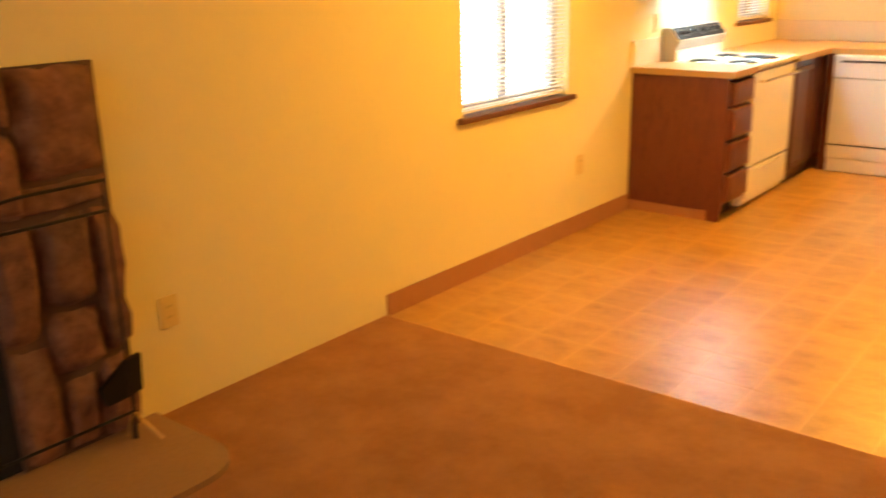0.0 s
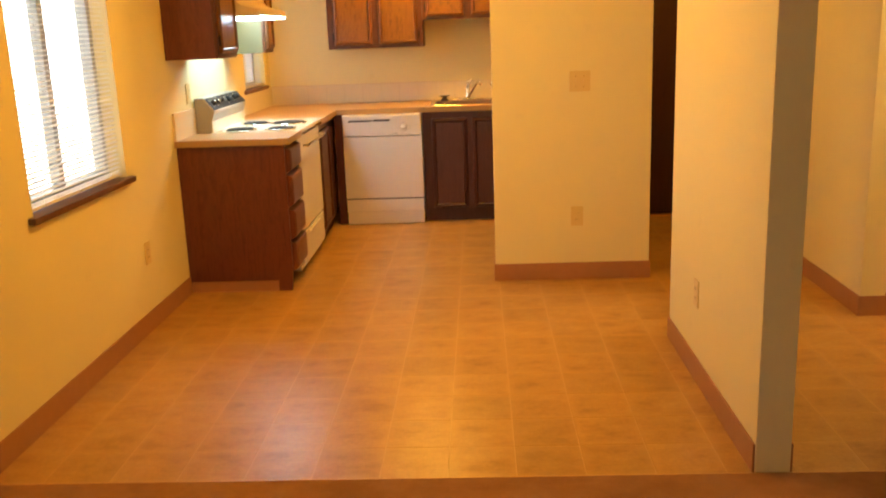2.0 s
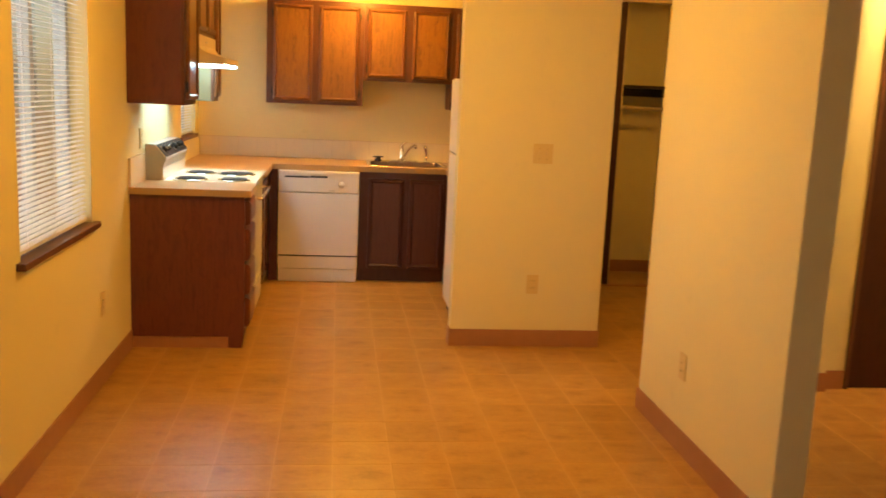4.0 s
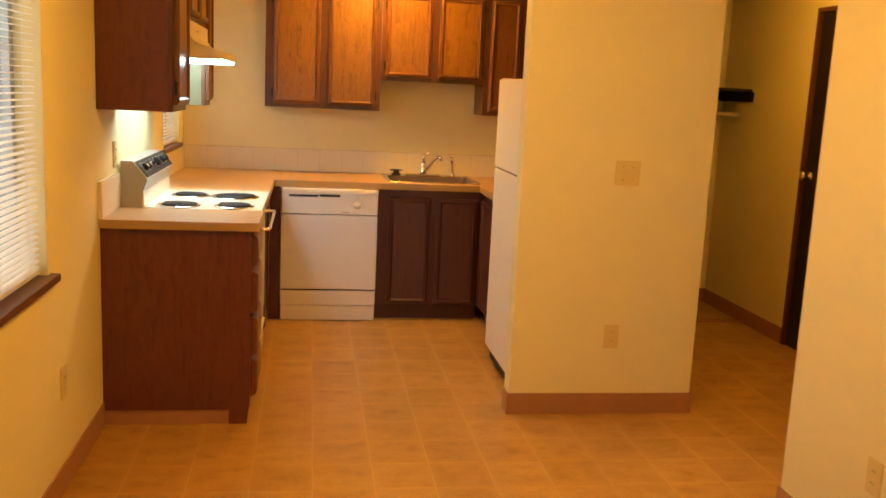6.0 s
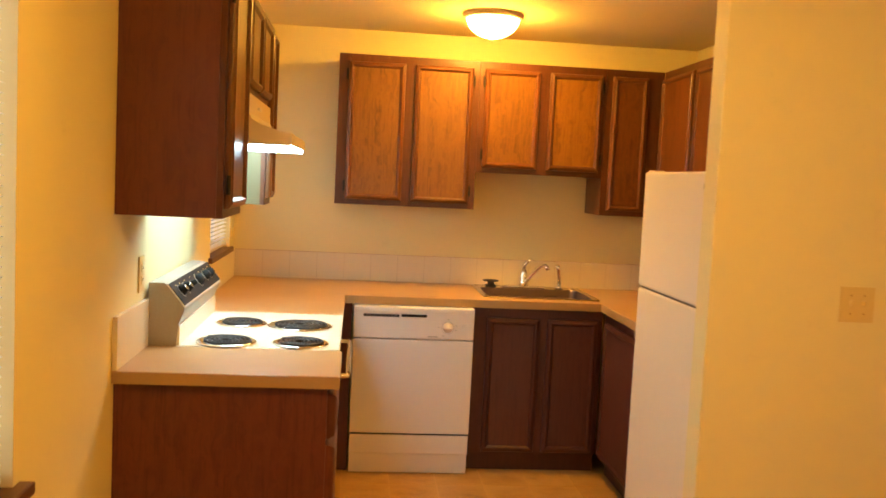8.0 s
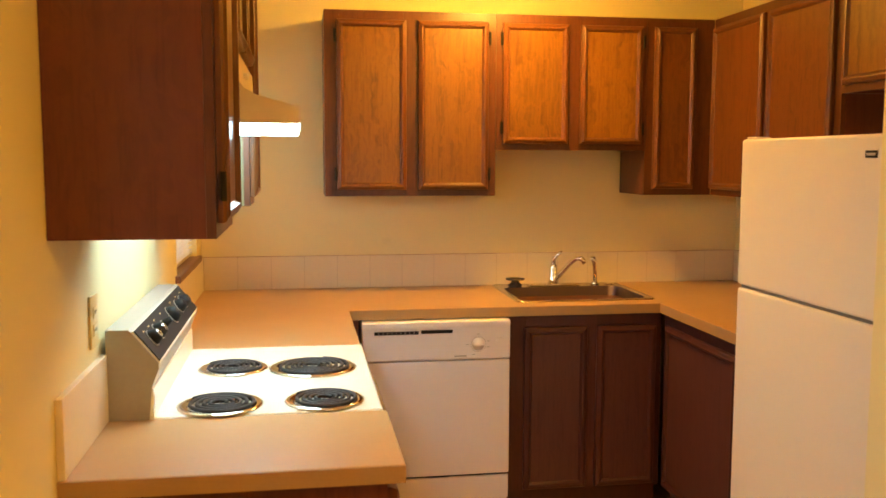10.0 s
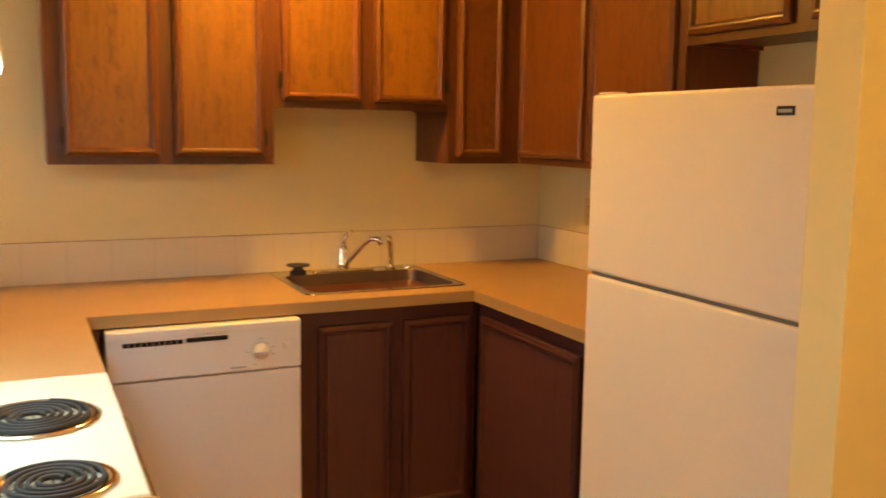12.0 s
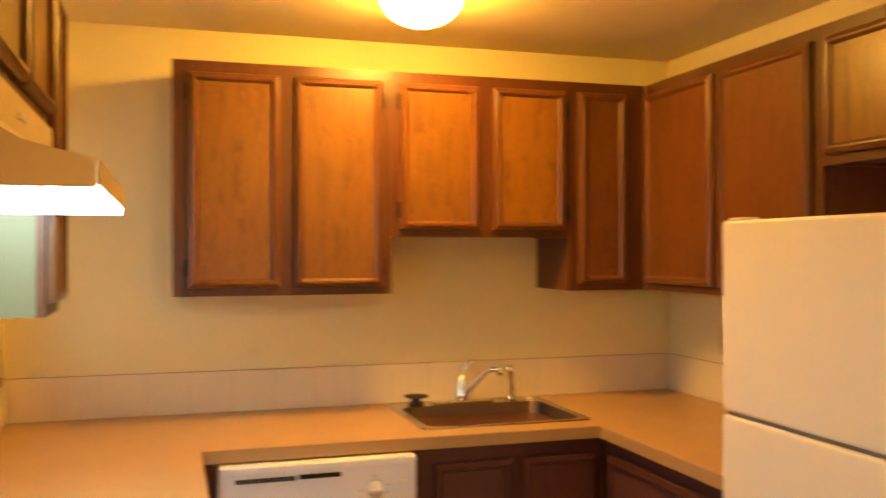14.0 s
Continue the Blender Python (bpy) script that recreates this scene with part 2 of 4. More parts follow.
def tile_material():
    m, nt, b = material("vinyl_tile")
    v = coords(nt, (0.75, 1.3, 1), shift=True)
    cloud = noise_tex(nt, v, 9.0, 6, 0.66)
    fine = noise_tex(nt, coords(nt), 60, 5, 0.6)
    c = ramp(nt, cloud, [(0.3, (0.325, 0.160, 0.038)), (0.46, (0.440, 0.236, 0.061)), (0.72, (0.525, 0.300, 0.090))])
    f = ramp(nt, fine, [(0.35, (0.78, 0.74, 0.7)), (0.65, (1, 1, 1))])
    c = mix(nt, 0.55, c, f, "MULTIPLY")
    # printed pale border of each tile, uneven like the rest of the print
    sep = node(nt, "SeparateXYZ")
    nt.links.new(coords(nt, (1 / 0.236, 1 / 0.236, 1)), sep.inputs[0])
    edge = None
    for axis, start in (("X", -1.475 / 0.236), ("Y", 2.774 / 0.236)):
        s1 = node(nt, "Math")
        s1.operation = "SUBTRACT"
        s1.inputs[1].default_value = start
        nt.links.new(sep.outputs[axis], s1.inputs[0])
        pp = node(nt, "Math")
        pp.operation = "PINGPONG"
        pp.inputs[1].default_value = 0.5
        nt.links.new(s1.outputs[0], pp.inputs[0])
        if edge is None:
            edge = pp.outputs[0]
        else:
            mn = node(nt, "Math")
            mn.operation = "MINIMUM"
            nt.links.new(edge, mn.inputs[0])
            nt.links.new(pp.outputs[0], mn.inputs[1])
            edge = mn.outputs[0]
    wob = node(nt, "Math")
    wob.operation = "MULTIPLY_ADD"
    wob.inputs[1].default_value = 0.22
    nt.links.new(cloud, wob.inputs[0])
    nt.links.new(edge, wob.inputs[2])
    rim = ramp(nt, wob.outputs[0], [(0.11, (0.4, 0.4, 0.4)), (0.2, (0.16, 0.16, 0.16)), (0.30, (0, 0, 0))])
    c = mix(nt, rim, c, (0.54, 0.305, 0.095))
    oi = nt.nodes.new("ShaderNodeObjectInfo")
    hv = node(nt, "HueSaturation")
    mr = node(nt, "MapRange", **{"To Min": 0.92, "To Max": 1.05})
    nt.links.new(oi.outputs["Random"], mr.inputs[0])
    nt.links.new(mr.outputs[0], hv.inputs["Value"])
    nt.links.new(c, hv.inputs["Color"])
    nt.links.new(hv.outputs[0], b.inputs["Base Color"])
    rr = node(nt, "MapRange", **{"To Min": 0.27, "To Max": 0.42})
    nt.links.new(noise_tex(nt, coords(nt), 3.0, 4), rr.inputs[0])
    nt.links.new(rr.outputs[0], b.inputs["Roughness"])
    bump(nt, b, fine, 0.06, 0.001)
    return m


def slat_material():
    m, nt, b = material("blind_slat")
    b.inputs["Base Color"].default_value = (0.86, 0.85, 0.80, 1)
    b.inputs["Roughness"].default_value = 0.45
    tr = node(nt, "BsdfTranslucent", Color=(0.85, 0.84, 0.78, 1))
    ms = node(nt, "MixShader", Fac=0.28)
    nt.links.new(b.outputs[0], ms.inputs[1])
    nt.links.new(tr.outputs[0], ms.inputs[2])
    nt.links.new(ms.outputs[0], nt.nodes["Material Output"].inputs[0])
    return m


def glass_material():
    m, nt, b = material("window_glass")
    b.inputs["Base Color"].default_value = (0.95, 0.97, 0.97, 1)
    b.inputs["Roughness"].default_value = 0.0
    b.inputs["Transmission Weight"].default_value = 1.0
    b.inputs["IOR"].default_value = 1.45
    return m


M_STONE, M_TILE, M_SLAT, M_GLASS = stone_material(), tile_material(), slat_material(), glass_material()

# ---- building helpers ----
def part(name, bm, mat, parent=None, label="", smooth=False):
    """Links a bmesh, built in world places, as one mesh object, under parent if given."""
    me = bpy.data.meshes.new(name)
    bmesh.ops.recalc_face_normals(bm, faces=bm.faces)
    bm.to_mesh(me)
    bm.free()
    me.materials.append(mat)
    if smooth:
        for p in me.polygons:
            p.use_smooth = True
    ob = new(name, me)
    if parent:
        ob.parent = parent
        ob.matrix_parent_inverse = Matrix.Translation(-parent.location)
    if label:
        ob["label"] = label
    return ob


def thing(name, at, label, category, group="", kind=""):
    ob = new(name)
    ob.location = at
    ob.empty_display_size = 0.1
    return tagged(ob, label, category, group, kind)


def add_box(bm, x0, x1, y0, y1, z0, z1, bevel=0.0, seg=2):
    r = bmesh.ops.create_cube(bm, size=1.0)
    vs = r["verts"]
    for v in vs:
        v.co = Vector(((x0 + x1) / 2 + v.co.x * (x1 - x0), (y0 + y1) / 2 + v.co.y * (y1 - y0), (z0 + z1) / 2 + v.co.z * (z1 - z0)))
    if bevel:
        es = list({e for v in vs for e in v.link_edges})
        bmesh.ops.bevel(bm, geom=es, offset=bevel, segments=seg, affect="EDGES", profile=0.6)
    return bm


def box(x0, x1, y0, y1, z0, z1, bevel=0.0, seg=2):
    return add_box(bmesh.new(), x0, x1, y0, y1, z0, z1, bevel, seg)


def boxes(rows, bevel=0.0):
    bm = bmesh.new()
    for r in rows:
        add_box(bm, *r, bevel=bevel)
    return bm


def slab(us, vs, w0, w1, gaps, axes="xyz"):
    """One welded slab between w0 and w1, cut into cells by us and vs; gaps are the cells (i, j) left open. axes: the world axes of u, v, w."""
    bm = bmesh.new()
    made = {}
    order = [axes.index(a) for a in "xyz"]

    def vert(i, j, k):
        if (i, j, k) not in made:
            c = (us[i], vs[j], (w0, w1)[k])
            made[i, j, k] = bm.verts.new([c[o] for o in order])
        return made[i, j, k]

    solid = {(i, j) for i in range(len(us) - 1) for j in range(len(vs) - 1)} - set(gaps)
    for i, j in solid:
        for k in (0, 1):
            bm.faces.new((vert(i, j, k), vert(i + 1, j, k), vert(i + 1, j + 1, k), vert(i, j + 1, k)))
        for (di, dj), (a, c) in {(-1, 0): ((0, 0), (0, 1)), (1, 0): ((1, 0), (1, 1)), (0, -1): ((0, 0), (1, 0)), (0, 1): ((0, 1), (1, 1))}.items():
            if (i + di, j + dj) not in solid:
                bm.faces.new((vert(i + a[0], j + a[1], 0), vert(i + c[0], j + c[1], 0), vert(i + c[0], j + c[1], 1), vert(i + a[0], j + a[1], 1)))
    return bm


def extrude(profile, length, m=Matrix()):
    """A prism: profile points (a, b) in local x and z, pushed along local y by length."""
    bm = bmesh.new()
    a = [bm.verts.new((p, 0, q)) for p, q in profile]
    b = [bm.verts.new((p, length, q)) for p, q in profile]
    n = len(profile)
    bm.faces.new(a)
    bm.faces.new(b[::-1])
    for i in range(n):
        bm.faces.new((a[i], a[(i + 1) % n], b[(i + 1) % n], b[i]))
    bmesh.ops.transform(bm, matrix=m, verts=bm.verts)
    return bm


def lathe(profile, centre, seg=40, m=None):
    """Turns (radius, height) points about the upright axis through centre."""
    bm = bmesh.new()
    rings = []
    for r, z in profile:
        if r < 1e-5:
            rings.append([bm.verts.new((0, 0, z))])
        else:
            rings.append([bm.verts.new((r * math.cos(2 * math.pi * k / seg), r * math.sin(2 * math.pi * k / seg), z)) for k in range(seg)])
    for a, b in zip(rings, rings[1:]):
        for k in range(seg):
            q = [a[k % len(a)], a[(k + 1) % len(a)], b[(k + 1) % len(b)], b[k % len(b)]]
            q = list(dict.fromkeys(q))
            if len(q) > 2:
                bm.faces.new(q)
    bmesh.ops.transform(bm, matrix=Matrix.Translation(centre) @ (m or Matrix()), verts=bm.verts)
    return bm


def tube(points, r, seg=8, bm=None):
    """A round bar along a line of points; r may be one radius or one for each point."""
    bm = bm or bmesh.new()
    pts = [Vector(p) for p in points]
    rad = r if isinstance(r, (list, tuple)) else [r] * len(pts)
    rings, up = [], Vector((0, 0, 1))
    for i, p in enumerate(pts):
        d = (pts[min(i + 1, len(pts) - 1)] - pts[max(i - 1, 0)]).normalized()
        side = d.cross(up)
        if side.length < 0.05:
            side = d.cross(Vector((0, 1, 0)))
        side.normalize()
        other = side.cross(d).normalized()
        rings.append([bm.verts.new(p + rad[i] * (math.cos(2 * math.pi * k / seg) * side + math.sin(2 * math.pi * k / seg) * other)) for k in range(seg)])
    for a, b in zip(rings, rings[1:]):
        for k in range(seg):
            bm.faces.new((a[k], a[(k + 1) % seg], b[(k + 1) % seg], b[k]))
    bm.faces.new(rings[0])
    bm.faces.new(rings[-1])
    return bm


def rings_of_rectangles(w, h, steps, m, fill=True):
    """Nested rectangles (inset, depth outward) lofted together: the moulded face of a door. Local x across, z up, -y outward."""
    bm = bmesh.new()
    loops = []
    for inset, d in steps:
        loops.append([bm.verts.new(c) for c in ((inset, -d, inset), (w - inset, -d, inset), (w - inset, -d, h - inset), (inset, -d, h - inset))])
    for a, b in zip(loops, loops[1:]):
        for k in range(4):
            bm.faces.new((a[k], a[(k + 1) % 4], b[(k + 1) % 4], b[k]))
    if fill:
        bm.faces.new(loops[-1])
        bm.faces.new(loops[0][::-1])
    bmesh.ops.transform(bm, matrix=m, verts=bm.verts)
    return bm


def facing(x, y, z, side):
    """Local front frame: side 's' looks to -y, 'e' to +x, 'w' to -x, 'n' to +y; local x runs to the right of one who looks at the front."""
    return pose(x, y, z, 0, 0, {"s": 0, "e": 90, "w": -90, "n": 180}[side])


def cabinet_door(parent, m, w, h, hinge="", t=0.019, frame_w=0.028, frame_mat=None, panel_mat=None):
    """Framed door with a moulded lip round a sunk panel; hinge 'l' or 'r' adds two barrel hinges on that edge."""
    f = frame_w
    d = part("door", rings_of_rectangles(w, h, [(0.0, 0.0), (0.0, t * 0.55), (0.003, t * 0.85), (0.010, t), (f - 0.016, t), (f - 0.010, t + 0.004), (f - 0.003, t + 0.003), (f + 0.004, t - 0.007), (f + 0.006, t - 0.009)], m, fill=False), frame_mat or M_DOORWOOD, parent)
    back = m
    bm = bmesh.new()
    i = f + 0.005
    vs = [bm.verts.new(back @ Vector(c)) for c in ((i, -(t - 0.0085), i), (w - i, -(t - 0.0085), i), (w - i, -(t - 0.0085), h - i), (i, -(t - 0.0085), h - i))]
    ws = [bm.verts.new(back @ Vector(c)) for c in ((i, -0.002, i), (w - i, -0.002, i), (w - i, -0.002, h - i), (i, -0.002, h - i))]
    bm.faces.new(vs)
    bm.faces.new(ws[::-1])
    for k in range(4):
        bm.faces.new((vs[k], vs[(k + 1) % 4], ws[(k + 1) % 4], ws[k]))
    part("panel", bm, panel_mat or M_PANEL, d)
    if hinge:
        hx = -0.006 if hinge == "l" else w + 0.006
        for hz in (0.07, h - 0.07):
            part("hinge", tube([m @ Vector((hx, -0.012, hz - 0.028)), m @ Vector((hx, -0.012, hz + 0.028))], 0.006, 8), M_HINGE, d, "dark barrel hinge")
    return d


def cabinet_body(parent, m, w, h, depth, doors, stile=0.035, name="body", frame_mat=None, top_rail=0.042):
    """Carcass behind a face frame: m is at the lower corner of the front; doors is a list of (x0, x1) openings."""
    def piece(what, mat, x0, x1, y0, y1, z0, z1):
        bm = box(x0, x1, y0, y1, z0, z1)
        bmesh.ops.transform(bm, matrix=m, verts=bm.verts)
        return part(what, bm, mat, parent)

    piece("side_panel", M_DARKWOOD, 0, 0.016, 0.0185, depth, 0, h)
    piece("side_panel", M_DARKWOOD, w - 0.016, w, 0.0185, depth, 0, h)
    piece("bottom_panel", M_DARKWOOD, 0.0165, w - 0.0165, 0.0185, depth, 0.012, 0.03)
    piece("top_panel", M_DARKWOOD, 0.0165, w - 0.0165, 0.0185, depth, h - 0.018, h)
    piece("back_panel", M_DARKWOOD, 0.0165, w - 0.0165, depth - 0.01, depth, 0.031, h - 0.019)
    cuts = [0.0]
    for x0, x1 in doors:
        cuts += [x0 + 0.012, x1 - 0.012]
    cuts.append(w)
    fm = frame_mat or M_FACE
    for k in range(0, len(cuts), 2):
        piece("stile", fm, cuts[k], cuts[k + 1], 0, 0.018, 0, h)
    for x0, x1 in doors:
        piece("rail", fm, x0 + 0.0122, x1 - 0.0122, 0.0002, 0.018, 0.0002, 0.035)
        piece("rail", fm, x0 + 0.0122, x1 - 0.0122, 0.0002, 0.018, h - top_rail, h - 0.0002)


# ---- structure ----
XL, XR, YB, ZC = -2.615, 0.035, 7.64, 2.338    # kitchen: left wall, right wall, back wall, ceiling
CARPET_Y, YS = 2.764, -2.7                      # edge of the carpet, wall behind the start
XH, XH2 = 1.034, 1.30                           # walls of the hall
LO = -0.06


def structure(name, bm, mat, label="", category="wall"):
    return tagged(part(name, bm, mat), label, category, kind="structure")


W1 = (3.37, 4.34, 0.83, 2.03)                  # dining window: y0 y1 z0 z1
W2 = (6.805, 7.47, 1.085, 2.03)                 # window over the counter
WT = 0.15
structure("wall_west", slab((YS, W1[0], W1[1], W2[0], W2[1], YB), (LO, W1[2], W2[2], W1[3], ZC), XL - WT, XL, [(1, 1), (1, 2), (3, 2)], "yzx"), M_WALL, "cream painted wall with two windows")
structure("wall_north", box(XL - WT, XH2 + 0.15, YB, YB + 0.14, LO, ZC), M_WALL, "cream painted wall behind the sink")
structure("wall_east", box(XR, 0.127, 5.325, YB, LO, ZC), M_WALL, "cream painted wall beside the refrigerator")
structure("wall_partition", box(-0.785, 0.127, 5.22, 5.325, LO, ZC, 0.004), M_WALL, "cream partition wall beside the refrigerator")
structure("wall_divider", box(0.028, 0.146, 2.778, 4.157, LO, ZC, 0.004), M_WALL, "cream stub wall between dining area and hall")
structure("wall_hall", slab((YS, 3.50, 4.41, 5.25), (LO, 2.085, ZC), XH, XH + 0.125, [(1, 0)], "yzx"), M_WALL, "cream hall wall with an opening")
structure("wall_hall_return", box(XH + 0.125, XH2 + 0.15, 5.13, 5.25, LO, ZC), M_WALL, "cream return of the hall wall")
structure("wall_hall_end", slab((5.25, 5.65, 6.43, YB), (LO, 2.09, ZC), XH2, XH2 + 0.15, [(1, 0)], "yzx"), M_WALL, "cream hall wall with a dark door")
structure("wall_corridor_north", slab((XH + 0.125, 1.315, 1.76, 2.6), (LO, 2.085, ZC), 4.455, 4.61, [(1, 0)], "xzy"), M_WALL, "cream corridor wall with a brown door")
structure("wall_corridor_east", box(2.6, 2.72, 3.38, 4.61, LO, ZC), M_WALL, "cream corridor end wall")
structure("wall_corridor_south", box(XH + 0.125, 2.6, 3.38, 3.50, LO, ZC), M_WALL, "cream corridor side wall")
# opening added out of view so the warm fill sheet shines in
GW = (-1.9, -0.1, 0.25, 2.0)
structure("wall_south", slab((XL - WT, GW[0], GW[1], XH + 0.125), (LO, GW[2], GW[3], ZC), YS - 0.14, YS, [(1, 1)], "xzy"), M_WALL, "unseen cream wall with an opening added for fill light")
structure("ceiling", box(XL - WT, 2.72, YS - 0.14, YB + 0.14, ZC + 0.001, ZC + 0.12), M_CEIL, "cream textured ceiling", "ceiling")
structure("ground", box(-60, 60, -60, 60, -0.9, -0.8), M_HEARTH, "plain ground outside", "ground")
floor = structure("floor", box(XL - WT, 2.72, CARPET_Y, YB + 0.14, -0.09, -0.0009), M_GROUT, "tan vinyl tile floor with pale joints", "floor")
structure("carpet", box(XL, XH, YS, CARPET_Y, -0.09, 0.008, 0.003), M_CARPET, "worn brown cut-pile carpet", "carpet")
structure("trim", box(XL, XH, CARPET_Y - 0.004, CARPET_Y + 0.010, -0.05, 0.006, 0.002), M_GROUT, "thin metal strip at the edge of the carpet", "trim")

BH, BT = 0.104, 0.008
def baseboard(rows):
    bm = bmesh.new()
    for x0, x1, y0, y1 in rows:
        add_box(bm, x0, x1, y0, y1, -0.01, BH, 0.0025)
    return structure("baseboard", bm, M_BASE, "reddish brown vinyl cove base", "baseboard")


baseboard([(XL, XL + BT, CARPET_Y + 0.01, 5.112)])
baseboard([(-0.785 - BT, 0.127 + BT, 5.22 - BT, 5.2199), (-0.785 - BT, -0.7851, 5.22, 5.325), (0.1271, 0.127 + BT, 5.22, 6.98)])
baseboard([(0.028 - BT, 0.0279, 2.782, 4.157 + BT), (0.028, 0.146, 4.1571, 4.157 + BT), (0.1461, 0.146 + BT, 2.782, 4.157 + BT)])
baseboard([(XH - BT, XH - 0.0001, CARPET_Y + 0.01, 3.50 + BT), (XH, XH + 0.125, 3.5001, 3.50 + BT)])
baseboard([(XH - BT, XH - 0.0001, 4.41 - BT, 5.25), (XH, XH + 0.125 + BT, 4.41 - BT, 4.4099), (XH + 0.1251, XH + 0.125 + BT, 4.41, 4.4549), (XH + 0.135, 1.292, 4.455 - BT, 4.4549)])
baseboard([(XH2 - BT, XH2 - 0.0001, 5.26, 5.61), (XH2 - BT, XH2 - 0.0001, 6.47, YB - BT), (0.1271, XH2, YB - BT, YB - 0.0001)])

# bright overcast sky outside the windows; the south sheet is unseen, added warm fill
M_BACK = glow("overcast_backdrop", (0.93, 0.97, 1.0), BACKDROP)
structure("backdrop", box(-6.1, -6.0, -2, 12, -1, 5), M_BACK, "bright overcast daylight outside", "backdrop")
structure("backdrop", box(-7, 6, -6.1, -6.0, -1, 5), glow("south_fill_glow", (1.0, 0.86, 0.62), SOUTH_FILL), "unseen warm glowing sheet added as fill light", "backdrop")


# ---- windows and blinds ----
def sliding_window(name, y0, y1, z0, z1, mull, blind_tilt, sill_out=0.032):
    w = tagged(thing(name, (XL, (y0 + y1) / 2, z0), "grey aluminium sliding window with a wooden sill", "window", kind="structure"))
    xo = XL - 0.115
    fw = 0.038
    part("window_frame", boxes([(xo - 0.03, xo + 0.03, y0, y0 + fw, z0, z1), (xo - 0.03, xo + 0.03, y1 - fw, y1, z0, z1), (xo - 0.03, xo + 0.03, y0 + fw, y1 - fw, z0, z0 + fw), (xo - 0.03, xo + 0.03, y0 + fw, y1 - fw, z1 - fw, z1),
                                (xo - 0.025, xo + 0.025, mull - 0.024, mull + 0.024, z0 + fw, z1 - fw)], 0.003), M_ALU, w, "grey aluminium window frame")
    for a, b in ((y0 + fw, mull - 0.024), (mull + 0.024, y1 - fw)):
        p = part("pane", box(xo - 0.003, xo + 0.003, a, b, z0 + fw, z1 - fw), M_GLASS, w)
        p.visible_shadow = False
    part("window_sill", box(XL - 0.085, XL + sill_out, y0 - 0.045, y1 + 0.045, z0 - 0.026, z0 + 0.002, 0.006), M_SILL, w, "dark brown wooden sill")
    bl = thing("window_blind", (XL - 0.04, (y0 + y1) / 2, z0), "white horizontal slat blind, lowered and half open", "window blind")
    xb = XL - 0.030
    part("headrail", box(xb - 0.02, xb + 0.02, y0 + 0.01, y1 - 0.01, z1 - 0.035, z1 - 0.004, 0.003), M_WHITE, bl)
    part("bottom_rail", box(xb - 0.012, xb + 0.012, y0 + 0.012, y1 - 0.012, z0 + 0.012, z0 + 0.026, 0.004), M_WHITE, bl)
    prof = []
    for k in range(5):
        u = -0.0125 + 0.025 * k / 4
        prof.append((u, 0.0022 * (1 - (u / 0.0125) ** 2)))
    bm = bmesh.new()
    ln = y1 - y0 - 0.03
    for sgn in (0, 1):
        rows = [[bm.verts.new((u, yy, q - 0.0005 * sgn)) for u, q in prof] for yy in (-ln / 2, ln / 2)]
        for k in range(4):
            bm.faces.new((rows[0][k], rows[0][k + 1], rows[1][k + 1], rows[1][k]))
    me = bpy.data.meshes.new("slat")
    bm.to_mesh(me)
    bm.free()
    me.materials.append(M_SLAT)
    pitch = 0.0205
    count = int((z1 - z0 - 0.07) / pitch)
    base = Vector(bl.location)
    for k in range(count):
        s = new("slat", me)
        s.parent = bl
        s.matrix_basis = Matrix.Translation(Vector((xb, (y0 + y1) / 2, z0 + 0.036 + pitch * k)) - base) @ pose(0, 0, 0, 0, blind_tilt + random.uniform(-2, 2), 0)
    for yy in (y0 + 0.14, (y0 + y1) / 2, y1 - 0.14):
        part("ladder_cord", tube([(xb + 0.013, yy, z0 + 0.02), (xb + 0.013, yy, z1 - 0.03)], 0.0011, 5), M_WHITE, bl)
    return w


sliding_window("window_1", *W1, 3.85, 5)
sliding_window("window_2", *W2, 7.14, 5, 0.018)


# ---- ceiling lights ----
def ceiling_light(x, y, strength, radius, colour=WARM, group="ceiling lights"):
    t = thing("ceiling_light", (x, y, ZC), "flush round ceiling light with a glowing glass dome", "ceiling light", group)
    part("rim", lathe([(0.0, -0.001), (radius + 0.016, -0.001), (radius + 0.021, -0.007), (radius + 0.018, -0.018), (radius + 0.006, -0.026), (radius - 0.010, -0.028), (radius - 0.02, -0.02)], (x, y, ZC), 48), M_RIM, t, "cream metal rim", smooth=True)
    prof = [(radius * math.cos(a) ** 1.15, -0.024 - 0.098 * math.sin(a)) for a in [math.pi / 2 * k / 9 for k in range(9)]] + [(0.0, -0.122)]
    part("dome", lathe(prof, (x, y, ZC), 48), glow("lit_glass_dome", colour, strength), t, "glowing frosted glass dome", smooth=True)
    part("finial", lathe([(0.0, -0.135), (0.006, -0.133), (0.009, -0.128), (0.006, -0.123), (0.0, -0.122)], (x, y, ZC), 16), M_BRASS, t, smooth=True)
    return t


ceiling_light(-1.295, 6.90, LAMP_KITCHEN, 0.130)
ceiling_light(-1.25, 3.75, LAMP_DINING, 0.135)
ceiling_light(0.76, 5.93, LAMP_HALL, 0.125)
ceiling_light(1.62, 4.22, LAMP_CORRIDOR, 0.12, PALE_WARM)

